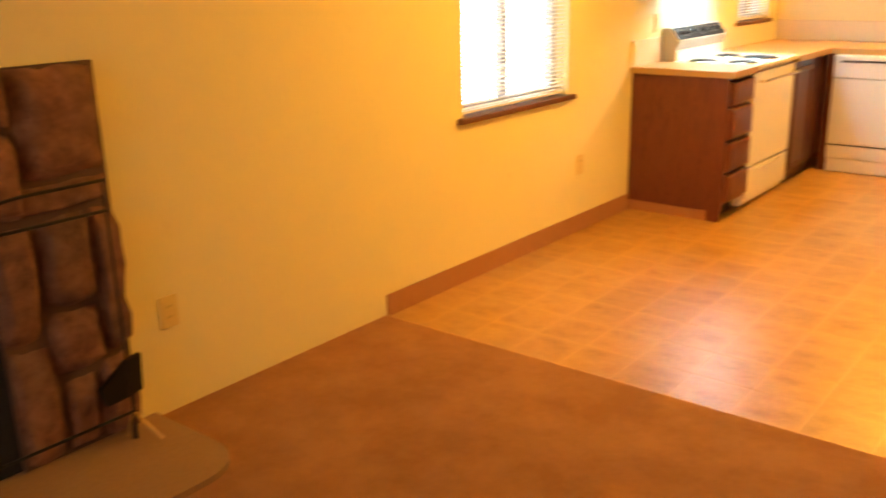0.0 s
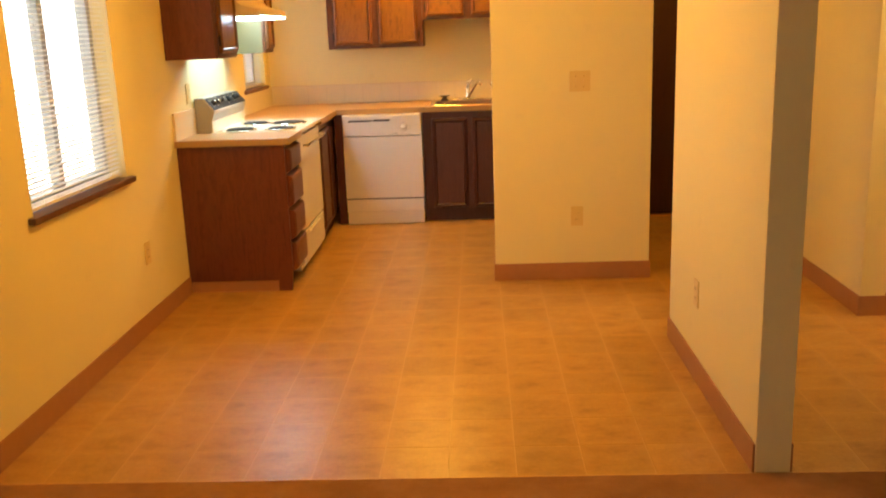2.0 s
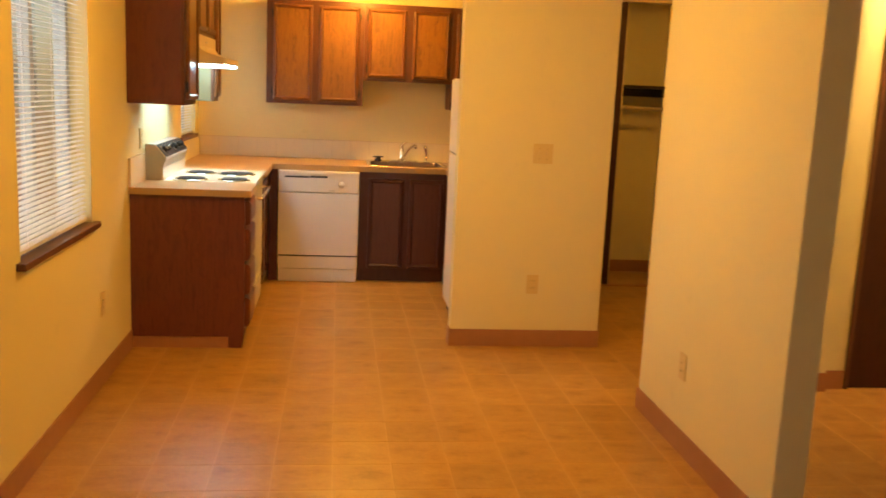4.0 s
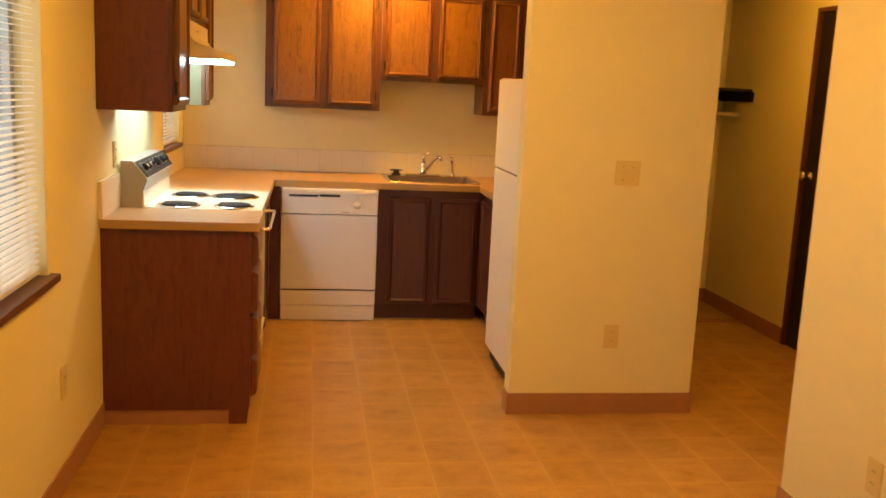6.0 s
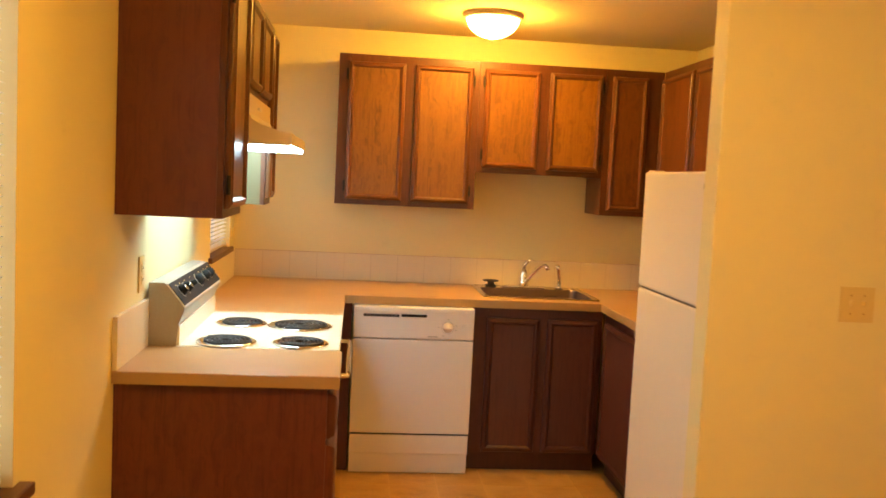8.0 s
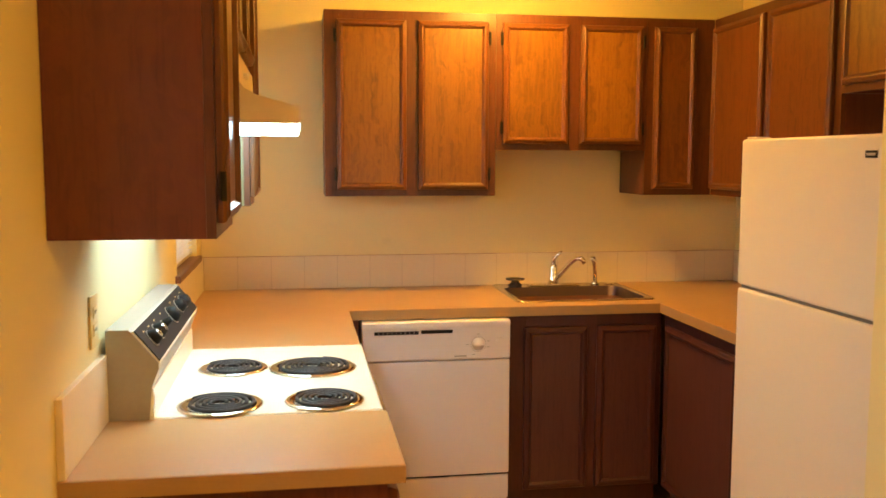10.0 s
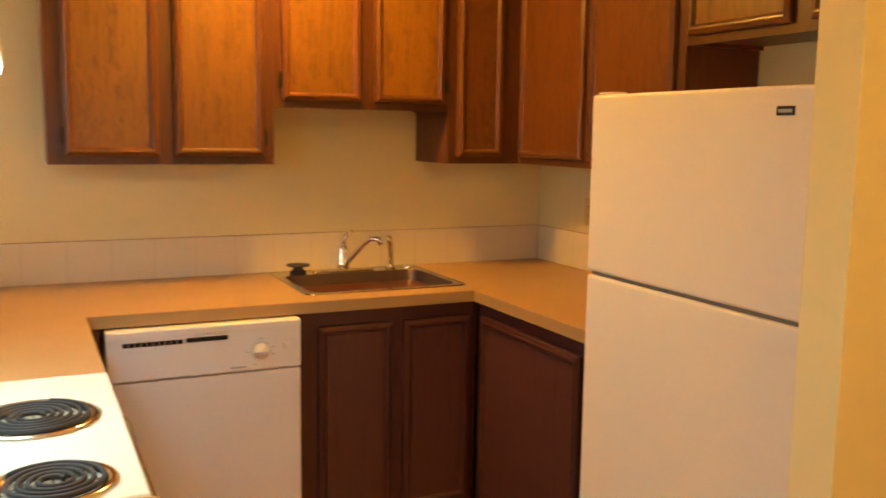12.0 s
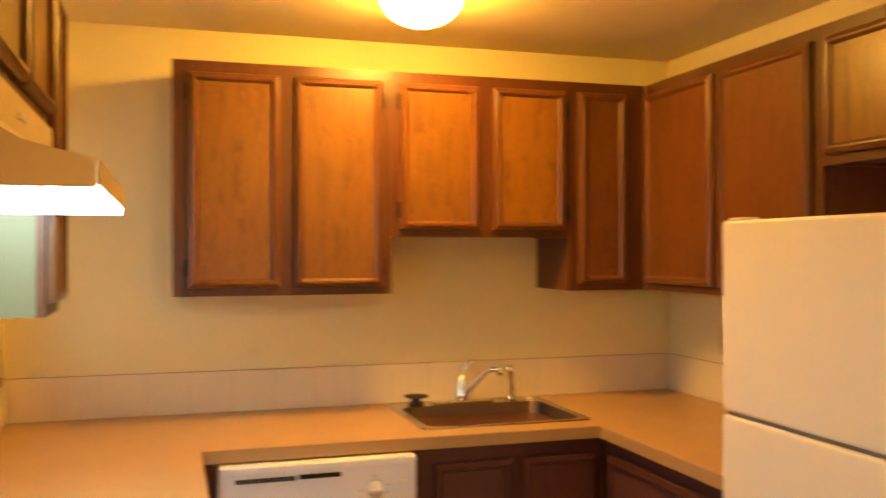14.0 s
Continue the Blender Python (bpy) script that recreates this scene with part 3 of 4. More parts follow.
# ---- worktops ----
ZT, TH = 0.908, 0.040
SX0, SX1, SY0, SY1 = -1.242, -0.610, 7.075, 7.615     # sink rim
CF, CL, CR = 6.973, -1.968, -0.637                 # front edges: back run, left run, right run
worktop = tagged(part("worktop", slab((XL, CL, SX0 + 0.02, CR, SX1 - 0.02, XR), (6.15, 6.276, CF, SY0 + 0.02, SY1 - 0.02, YB), ZT - TH, ZT,
    [(0, 0), (1, 0), (2, 0), (1, 1), (2, 1), (2, 3), (3, 3)]), M_COUNTER), "tan laminate worktop running round the sink", "worktop")
ZE0, ZE1, CE = 0.877, 0.914, -1.958            # end worktop: underside, top, front edge
worktop2 = tagged(part("worktop", box(XL, CE, 5.09, 5.485, ZE0, ZE1, 0.0015), M_COUNTER), "tan laminate worktop on the end cabinet", "worktop")
part("edge_band", box(XL + 0.0002, CE + 0.0028, 5.087, 5.0898, ZE0, ZE1 - 0.0015), M_EDGE, worktop2, "tan edge band with shade in its colour")
part("edge_band", box(CE + 0.0002, CE + 0.003, 5.09, 5.485, ZE0, ZE1 - 0.0015), M_EDGE, worktop2, "tan edge band with shade in its colour")
for row in ((CL, CR, CF - 0.003, CF - 0.0002), (CL + 0.0002, CL + 0.003, 6.276, CF - 0.0002), (CR - 0.003, CR - 0.0002, 6.15, CF - 0.0002)):
    part("edge_band", box(*row, ZT - TH, ZT - 0.0015), M_EDGE, worktop, "tan edge band with shade in its colour")
SH = 0.155
spl = thing("backsplash", (-1.3, YB, ZT), "single row of cream tiles along the worktop", "backsplash")
spl2 = thing("backsplash", (XL, 5.3, ZT), "short cream backsplash panel on the wall", "backsplash")
part("panel", box(XL + 0.0005, XL + 0.015, 5.09, 5.485, ZE1 + 0.0005, 1.072, 0.002), M_SPLASH, spl2)
part("grout", boxes([(XL + 0.0004, XL + 0.0090, 6.262, YB - 0.0004, ZT + 0.0003, ZT + SH - 0.004), (XL + 0.0090, XR - 0.0090, YB - 0.0090, YB - 0.0004, ZT + 0.0003, ZT + SH - 0.004), (XR - 0.0090, XR - 0.0004, 6.15, YB - 0.0004, ZT + 0.0003, ZT + SH - 0.004)]), M_SPLASHJOINT, spl)


# thin brown strip along the top edge of the tiles
part("caulk", boxes([(XL + 0.0112, XR - 0.0112, YB - 0.0092, YB - 0.0004, ZT + SH - 0.0035, ZT + SH + 0.0012), (XR - 0.0092, XR - 0.0004, 6.15, YB - 0.0112, ZT + SH - 0.0035, ZT + SH + 0.0012)]), M_BASE, spl, "thin brown line above the tiles")


def splash_row(m, length):
    """Tiles in a row along local x, their faces to local -y."""
    n = round(length / 0.1535)
    w = length / n
    bm = box(0.0010, w - 0.0010, -0.0102, -0.0091, 0.002, SH, 0.0004, 1)
    me = bpy.data.meshes.new("tile")
    bm.to_mesh(me)
    bm.free()
    me.materials.append(M_SPLASH)
    for k in range(n):
        o = new("tile", me)
        o.parent = spl
        o.matrix_basis = Matrix.Translation(-spl.location) @ m @ pose(k * w, random.uniform(-0.0003, 0.0), 0)


splash_row(facing(XL + 0.011, YB, ZT, "s"), XR - XL - 0.022)
splash_row(facing(XL, 6.262, ZT, "e"), YB - 6.262 - 0.011)
splash_row(facing(XR, YB - 0.011, ZT, "w"), YB - 6.15 - 0.011)


# ---- base cabinets ----
def base_cabinet(side, x, y, w, depth, doors, label, drawers=None, toe=0.10, group="base cabinets"):
    """Front lower corner of the carcass at (x, y); doors as (x0, x1, hinge) and drawers as (x0, x1, z0, z1) in local places."""
    c = thing("base_cabinet", (x, y, 0), label, "cabinet", group)
    m = facing(x, y, toe, side)
    h = ZT - TH - toe - 0.001
    spans = [(a, b) for a, b, _ in doors] or [(drawers[0][0], drawers[0][1])]
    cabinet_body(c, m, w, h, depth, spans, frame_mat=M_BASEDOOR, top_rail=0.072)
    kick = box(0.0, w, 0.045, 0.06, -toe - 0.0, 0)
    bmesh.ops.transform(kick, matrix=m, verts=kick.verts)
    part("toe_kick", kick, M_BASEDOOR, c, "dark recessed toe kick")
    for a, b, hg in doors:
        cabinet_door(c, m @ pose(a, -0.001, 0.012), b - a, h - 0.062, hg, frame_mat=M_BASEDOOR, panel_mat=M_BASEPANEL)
    for a, b, z0, z1 in drawers or []:
        d = part("drawer", rings_of_rectangles(b - a, z1 - z0, [(0, 0), (0, 0.010), (0.006, 0.017), (0.022, 0.019), (0.026, 0.019)], m @ pose(a, -0.001, z0)), M_DOORWOOD, c)
    return c


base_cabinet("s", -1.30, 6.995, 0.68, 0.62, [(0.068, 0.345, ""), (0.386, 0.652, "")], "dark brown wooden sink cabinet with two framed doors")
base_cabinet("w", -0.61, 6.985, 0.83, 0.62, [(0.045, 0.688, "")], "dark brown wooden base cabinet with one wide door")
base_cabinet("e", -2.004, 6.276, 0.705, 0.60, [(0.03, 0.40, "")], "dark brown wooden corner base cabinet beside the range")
# filler between the corner cabinet and the dishwasher
tagged(part("filler_strip", box(-1.99, -1.926, 6.987, 7.005, 0.0, ZT - TH), M_DARKWOOD), "narrow dark wooden filler strip", "filler")

# end cabinet with drawers; its finished side looks to the dining area
endc = thing("base_cabinet", (-2.3, 5.3, 0), "dark brown wooden end cabinet with four drawers", "cabinet", "base cabinets")
part("side_panel", extrude([(XL + 0.001, 0.068), (-2.080, 0.068), (-2.080, 0.002), (-2.003, 0.002), (-1.990, 0.10), (-1.990, ZE0 - 0.001), (XL + 0.001, ZE0 - 0.001)], 0.016, pose(0, 5.112, 0)), M_DARKWOOD, endc, "grained dark wooden side panel")
part("side_base", box(XL + 0.001, -2.081, 5.118, 5.126, 0.0, 0.067), M_BASE, endc, "reddish brown base strip")
part("body", box(XL + 0.005, -2.0, 5.1285, 5.484, 0.10, ZE0 - 0.001), M_DARKWOOD, endc)
part("toe_kick", box(-2.09, -2.07, 5.129, 5.484, 0.0, 0.10), M_BLACK, endc)
for z0, z1 in ((0.122, 0.292), (0.312, 0.488), (0.508, 0.692), (0.712, 0.852)):
    part("drawer", rings_of_rectangles(0.335, z1 - z0, [(0, 0), (0, 0.016), (0.008, 0.032), (0.014, 0.036), (0.030, 0.040), (0.034, 0.040)], facing(-1.999, 5.135, z0, "e")), M_DARKWOOD, endc)


# ---- wall cabinets ----
def wall_cabinet(side, x, y, z, w, h, depth, doors, label, panel_mat=None, group="wall cabinets"):
    c = thing("wall_cabinet", (x, y, z), label, "cabinet", group)
    m = facing(x, y, z, side)
    cabinet_body(c, m, w, h, depth, [(a, b) for a, b, _ in doors])
    for a, b, hg in doors:
        cabinet_door(c, m @ pose(a, -0.001, 0.028), b - a, h - 0.068, hg, frame_w=0.025, panel_mat=panel_mat)
    return c


UT, UB, US, UF = 2.160, 1.358, 1.562, 1.755
UY, UX, ULX = 7.32, -0.262, -2.312
wall_cabinet("s", -2.047, UY, UB, 0.757, UT - UB, YB - UY - 0.001, [(0.052, 0.356, "l"), (0.408, 0.722, "r")], "honey brown wooden wall cabinet with two tall doors")
wall_cabinet("s", -1.289, UY, US, 0.700, UT - US, YB - UY - 0.001, [(0.030, 0.330, "l"), (0.387, 0.679, "r")], "honey brown wooden wall cabinet above the sink")
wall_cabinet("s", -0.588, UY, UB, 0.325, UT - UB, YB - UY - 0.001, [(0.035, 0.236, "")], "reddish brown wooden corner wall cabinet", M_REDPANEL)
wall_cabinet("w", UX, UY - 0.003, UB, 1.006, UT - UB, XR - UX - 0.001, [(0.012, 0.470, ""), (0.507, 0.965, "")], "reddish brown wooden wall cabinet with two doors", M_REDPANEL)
wall_cabinet("w", UX, 6.310, UF, 0.98, UT - UF, XR - UX - 0.001, [(0.018, 0.42, ""), (0.49, 0.90, "")], "short brown wooden cabinet above the refrigerator")
wall_cabinet("e", ULX, 5.085, 1.370, 0.402, 2.13 - 1.372, ULX - XL - 0.001, [(0.025, 0.38, "l")], "dark brown wooden wall cabinet with grained side")
wall_cabinet("e", ULX, 5.488, 1.775, 0.762, 2.13 - 1.775, ULX - XL - 0.001, [(0.02, 0.37, ""), (0.392, 0.742, "")], "short brown wooden cabinet above the range hood")
narrow = wall_cabinet("e", ULX, 6.251, 1.372, 0.24, 2.13 - 1.372, ULX - XL - 0.001, [(0.02, 0.22, "")], "narrow brown wooden wall cabinet with olive side panel")
# the side towards the hood is paler and more olive than the other
pale_side = next(o for o in narrow.children if o.name.startswith("side_panel"))
pale_side.data.materials[0] = M_PALESIDE
tagged(pale_side, "olive grey side panel towards the hood")


# ---- range hood ----
hood = thing("range_hood", (XL, 5.87, 1.60), "almond enamel range hood with a lit lamp", "range hood")
HX = -2.152
part("canopy", extrude([(XL + 0.001, 1.773), (-2.298, 1.773), (-2.296, 1.706), (-2.282, 1.684), (-2.252, 1.667), (-2.205, 1.654), (HX, 1.643), (HX, 1.606), (HX - 0.004, 1.606), (HX - 0.004, 1.636), (-2.29, 1.65), (XL + 0.001, 1.65)], 0.744, pose(0, 5.498, 0)), M_ALMOND, hood)
for yy in (5.4925, 6.2425):
    part("side_skirt", extrude([(XL + 0.001, 1.602), (HX - 0.004, 1.602), (HX - 0.004, 1.640), (-2.205, 1.651), (-2.252, 1.664), (-2.281, 1.681), (-2.293, 1.70), (XL + 0.001, 1.70)], 0.005, pose(0, yy, 0)), M_ALMOND, hood)
part("lamp_lens", box(-2.47, HX - 0.006, 5.499, 6.241, 1.592, 1.612, 0.003), glow("hood_tube", COOL, HOOD_TUBE), hood, "glowing frosted lamp lens")
for yy in (5.76, 5.80):
    part("switch", box(-2.297, -2.286, yy, yy + 0.02, 1.728, 1.740, 0.002), M_WHITE, hood)

# ---- range ----
RY0, RY1, RXF = 5.488, 6.264, -1.985
rng = thing("range", (-2.28, 5.88, 0), "cream enamel electric range with four coil burners", "range")
part("body", box(XL + 0.012, RXF - 0.03, RY0 + 0.001, RY1 - 0.001, 0.02, 0.892, 0.003), M_CREAM, rng)
part("cooktop", box(XL + 0.10, RXF + 0.022, RY0, RY1, 0.893, 0.917, 0.008, 3), M_CREAM, rng, "glossy cream cooktop")
part("oven_door", box(RXF - 0.029, RXF, RY0 + 0.006, RY1 - 0.006, 0.275, 0.868, 0.008, 3), M_CREAM, rng)
part("storage_drawer", box(RXF - 0.029, RXF - 0.003, RY0 + 0.006, RY1 - 0.006, 0.055, 0.262, 0.008, 3), M_CREAM, rng)
part("handle", tube([(RXF, RY0 + 0.06, 0.815), (RXF + 0.050, RY0 + 0.06, 0.815), (RXF + 0.053, RY0 + 0.1, 0.815), (RXF + 0.053, RY1 - 0.1, 0.815), (RXF + 0.050, RY1 - 0.06, 0.815), (RXF, RY1 - 0.06, 0.815)], 0.009, 10), M_CHROME, rng, "chrome oven handle", smooth=True)
part("drawer_pull", box(RXF - 0.002, RXF + 0.014, RY0 + 0.2, RY1 - 0.2, 0.235, 0.25, 0.004), M_CREAM, rng)
part("backguard", extrude([(XL + 0.012, 0.9), (-2.512, 0.9), (-2.508, 0.94), (-2.503, 0.99), (-2.486, 1.034), (-2.487, 1.046), (-2.546, 1.120), (-2.553, 1.126), (XL + 0.012, 1.126)], RY1 - RY0, pose(0, RY0, 0)), M_GREYMETAL, rng, "grey steel backguard")
part("apron", box(-2.511, -2.500, RY0 + 0.004, RY1 - 0.004, 0.9175, 0.985, 0.002), M_CREAM, rng, "glossy cream apron")
slope = Vector((-0.059, 0, 0.074)).normalized()
out = Vector((slope.z, 0, -slope.x))
def on_guard(y, u, d):
    p = Vector((-2.487, y, 1.046)) + slope * u + out * d
    return p
def guard_plate(y0, y1, u0, u1, d0, d1):
    bm = bmesh.new()
    vs = [bm.verts.new(on_guard(y, u, d)) for d in (d0, d1) for y, u in ((y0, u0), (y1, u0), (y1, u1), (y0, u1))]
    for f in ((0, 1, 2, 3), (7, 6, 5, 4), (0, 4, 5, 1), (1, 5, 6, 2), (2, 6, 7, 3), (3, 7, 4, 0)):
        bm.faces.new([vs[k] for k in f])
    return bm
part("trim", guard_plate(RY0 + 0.003, RY1 - 0.003, -0.002, 0.095, 0.001, 0.004), M_CREAM, rng, "pale trim round the control panel")
panel = part("control_panel", guard_plate(RY0 + 0.006, RY1 - 0.006, 0.003, 0.093, 0.0045, 0.007), M_BLACK, rng, "black control panel")
turn = out.to_track_quat("Z", "Y").to_matrix().to_4x4()
for yy, big, cap in ((5.575, 1.25, M_CHROME), (5.660, 1.25, M_CHROME), (5.760, 0.7, M_BLACK), (5.900, 1.5, M_BLACK), (6.050, 1.25, M_BLACK), (6.140, 1.25, M_BLACK)):
    k = part("knob", lathe([(0.0, 0.0), (0.015 * big, 0.0), (0.0165 * big, 0.004), (0.012 * big, 0.020), (0.010 * big, 0.022), (0.0, 0.022)], on_guard(yy, 0.05, 0.007), 20, turn), M_BLACK, panel, smooth=True)
    part("knob_cap", lathe([(0.0, 0.0), (0.009 * big, 0.0), (0.008 * big, 0.0015), (0.0, 0.002)], on_guard(yy, 0.05, 0.0292), 20, turn), cap, k)
    part("knob_ring", lathe([(0.0165 * big, 0.0), (0.0185 * big, 0.0), (0.0185 * big, 0.0015), (0.0165 * big, 0.0015)], on_guard(yy, 0.05, 0.0072), 24, turn), M_GREYMETAL, panel)
for yy in (5.545, 5.615, 5.700, 5.800, 5.985, 6.095, 6.185):
    part("dial_mark", guard_plate(yy, yy + 0.014, 0.074, 0.078, 0.0072, 0.0078), M_IVORY, panel)


def burner(x, y, r):
    b = part("drip_pan", lathe([(r * 0.3, -0.012), (r * 0.75, -0.010), (r * 0.98, 0.004), (r * 1.11, 0.006), (r * 1.19, 0.002), (r * 1.17, 0.0)], (x, y, 0.918), 48), M_CHROME, rng, "chrome drip pan", smooth=True)
    pts = []
    turns = 5.2 if r > 0.1 else 4.4
    n = int(turns * 22)
    for k in range(n + 1):
        a = 2 * math.pi * turns * k / n
        q = r * (0.18 + 0.81 * k / n)
        pts.append((x + q * math.cos(a), y + q * math.sin(a), 0.9245))
    part("coil", tube(pts, 0.0050, 6), M_COIL, b, "black spiral heating coil", smooth=True)
    part("coil_support", boxes([(x - r, x + r, y - 0.002, y + 0.002, 0.912, 0.9185), (x - 0.002, x + 0.002, y - r, y + r, 0.912, 0.9185)]), M_STEEL, b)


burner(-2.353, 5.965, 0.084)
burner(-2.126, 5.945, 0.106)
burner(-2.356, 5.573, 0.088)
burner(-2.102, 5.582, 0.084)

# ---- dishwasher ----
DX0, DX1, DY = -1.919, -1.306, 6.937
dw = thing("dishwasher", (-1.62, 7.2, 0), "white enamel built-in dishwasher", "dishwasher")
part("body", box(DX0 + 0.004, DX1 - 0.004, DY + 0.03, YB - 0.06, 0.05, 0.862), M_GREYMETAL, dw)
con = part("control_panel", box(DX0, DX1, DY - 0.012, DY + 0.029, 0.702, 0.865, 0.009, 3), M_WHITE, dw)
part("lip", box(DX0 + 0.002, DX1 - 0.002, DY - 0.017, DY - 0.0122, 0.838, 0.860, 0.002), M_WHITE, con)
part("vent", box(DX0 + 0.05, DX0 + 0.23, DY - 0.0146, DY - 0.0124, 0.812, 0.826, 0.001), M_BLACK, con, "black vent slot")
for k in range(9):
    part("vent_bar", box(DX0 + 0.066 + 0.018 * k, DX0 + 0.069 + 0.018 * k, DY - 0.0158, DY - 0.0147, 0.813, 0.825), M_GREYMETAL, con)
part("latch", box(DX0 + 0.24, DX0 + 0.37, DY - 0.019, DY - 0.0124, 0.815, 0.829, 0.002), M_BLACK, con, "black latch slot")
kx = DX1 - 0.135
face = pose(0, 0, 0, 90, 0, 0)
part("dial", lathe([(0.0, 0.0), (0.026, 0.0), (0.025, 0.003), (0.019, 0.005), (0.017, 0.010), (0.0, 0.011)], (kx, DY - 0.0125, 0.765), 28, face), M_WHITE, con, "white control dial", smooth=True)
part("dial_grip", box(kx - 0.022, kx + 0.022, DY - 0.032, DY - 0.0236, 0.7605, 0.7695, 0.002), M_WHITE, con)
for k in range(20):
    a = radians(18 * k)
    part("print_mark", box(kx + 0.031 * math.cos(a) - 0.0016, kx + 0.031 * math.cos(a) + 0.0016, DY - 0.0133, DY - 0.0122, 0.765 + 0.031 * math.sin(a) - 0.0016, 0.765 + 0.031 * math.sin(a) + 0.0016), M_GREYMETAL, con)
for k, (bx, bz) in enumerate(((-0.045, 0.0), (0.042, 0.012), (0.042, -0.012), (0.0, 0.042), (-0.02, -0.042))):
    part("print_mark", box(kx + bx - 0.006, kx + bx + 0.006, DY - 0.0136, DY - 0.0122, 0.765 + bz - 0.0012, 0.765 + bz + 0.0012), M_GREYMETAL, con)
part("button", box(DX1 - 0.06, DX1 - 0.035, DY - 0.019, DY - 0.0125, 0.770, 0.790, 0.002), M_WHITE, con)
part("badge", box(DX1 - 0.235, DX1 - 0.185, DY - 0.0145, DY - 0.0124, 0.715, 0.720), M_GREYMETAL, con)
part("door", box(DX0, DX1, DY - 0.004, DY + 0.029, 0.212, 0.697, 0.006, 3), M_WHITE, dw)
part("lower_panel", box(DX0 + 0.002, DX1 - 0.002, DY - 0.001, DY + 0.029, 0.106, 0.203, 0.004), M_WHITE, dw)
# black strips stand in for shade in the slit below the door
part("notch", box(DX0 + 0.26, DX0 + 0.36, DY - 0.0045, DY - 0.0035, 0.206, 0.211), M_BLACK, dw)
part("gap", box(DX0 + 0.006, DX1 - 0.006, DY + 0.008, DY + 0.026, 0.190, 0.22), M_BLACK, dw)
part("toe_panel", box(DX0 + 0.004, DX1 - 0.004, DY + 0.012, DY + 0.040, 0.004, 0.102), M_WHITE, dw)

# ---- sink ----
snk = thing("sink", ((SX0 + SX1) / 2, (SY0 + SY1) / 2, ZT), "stainless steel drop-in sink in the worktop", "sink")
bx0, bx1, by0, by1 = SX0 + 0.03, SX1 - 0.03, SY0 + 0.03, SY1 - 0.105
def bowl(rim):
    bm = bmesh.new()
    def loop(x0, x1, y0, y1, z, r):
        pts = []
        for cx, cy, a0 in ((x1 - r, y1 - r, 0), (x0 + r, y1 - r, 90), (x0 + r, y0 + r, 180), (x1 - r, y0 + r, 270)):
            for k in range(7):
                a = radians(a0 + 15 * k)
                pts.append(bm.verts.new((cx + r * math.cos(a), cy + r * math.sin(a), z)))
        return pts
    ls = [loop(SX0, SX1, SY0, SY1, ZT + 0.0005, 0.03), loop(SX0 + 0.002, SX1 - 0.002, SY0 + 0.002, SY1 - 0.002, ZT + 0.005, 0.03), loop(SX0 + 0.014, SX1 - 0.014, SY0 + 0.014, SY1 - 0.014, ZT + 0.003, 0.03),
          loop(bx0, bx1, by0, by1, ZT + 0.003, 0.05), loop(bx0 + 0.006, bx1 - 0.006, by0 + 0.006, by1 - 0.006, ZT - 0.008, 0.05), loop(bx0 + 0.018, bx1 - 0.018, by0 + 0.018, by1 - 0.018, ZT - 0.14, 0.05),
          loop(bx0 + 0.045, bx1 - 0.045, by0 + 0.045, by1 - 0.045, ZT - 0.165, 0.04)]
    use = ls[:4] if rim else ls[3:]
    for a, b in zip(use, use[1:]):
        for k in range(len(a)):
            bm.faces.new((a[k], a[(k + 1) % len(a)], b[(k + 1) % len(b)], b[k]))
    if not rim:
        bm.faces.new(ls[-1])
    bmesh.ops.delete(bm, geom=[v for v in bm.verts if not v.link_faces], context="VERTS")
    return bm
# rim and basin are one steel; their bright and dark reflections are coloured in
part("rim", bowl(True), M_RIMSTEEL, snk, "stainless rim with its highlight in the colour", smooth=True)
part("basin", bowl(False), M_STEEL, snk, "stainless bowl with dark reflections in its colour", smooth=True)
part("drain", lathe([(0.0, 0.0), (0.035, 0.0), (0.042, 0.003), (0.045, 0.0)], ((bx0 + bx1) / 2, (by0 + by1) / 2, ZT - 0.164), 28), M_CHROME, snk)
FX, FY, FZ = -0.945, 7.555, ZT + 0.003
fau = thing("faucet", (FX, FY, FZ), "chrome single-lever kitchen faucet on the sink", "faucet")
part("base_plate", box(FX - 0.125, FX + 0.125, FY - 0.026, FY + 0.026, FZ, FZ + 0.012, 0.005, 3), M_CHROME, fau, smooth=False)
part("body", lathe([(0.0, 0.0), (0.026, 0.0), (0.024, 0.02), (0.020, 0.03), (0.021, 0.075), (0.017, 0.092), (0.0, 0.097)], (FX, FY, FZ + 0.012), 28), M_CHROME, fau, smooth=True)
part("lever", tube([(FX, FY, FZ + 0.10), (FX - 0.002, FY - 0.004, FZ + 0.13), (FX + 0.018, FY - 0.012, FZ + 0.155), (FX + 0.036, FY - 0.018, FZ + 0.168)], [0.012, 0.010, 0.008, 0.007], 10), M_CHROME, fau, smooth=True)
part("spout", tube([(FX + 0.005, FY - 0.01, FZ + 0.025), (FX + 0.030, FY - 0.04, FZ + 0.068), (FX + 0.060, FY - 0.080, FZ + 0.118), (FX + 0.078, FY - 0.108, FZ + 0.142), (FX + 0.098, FY - 0.138, FZ + 0.144), (FX + 0.108, FY - 0.152, FZ + 0.126)], [0.012, 0.012, 0.011, 0.011, 0.012, 0.0125], 12), M_CHROME, fau, smooth=True)
spr = thing("sink_sprayer", (-0.735, 7.555, FZ), "chrome side sprayer standing beside the faucet", "sprayer")
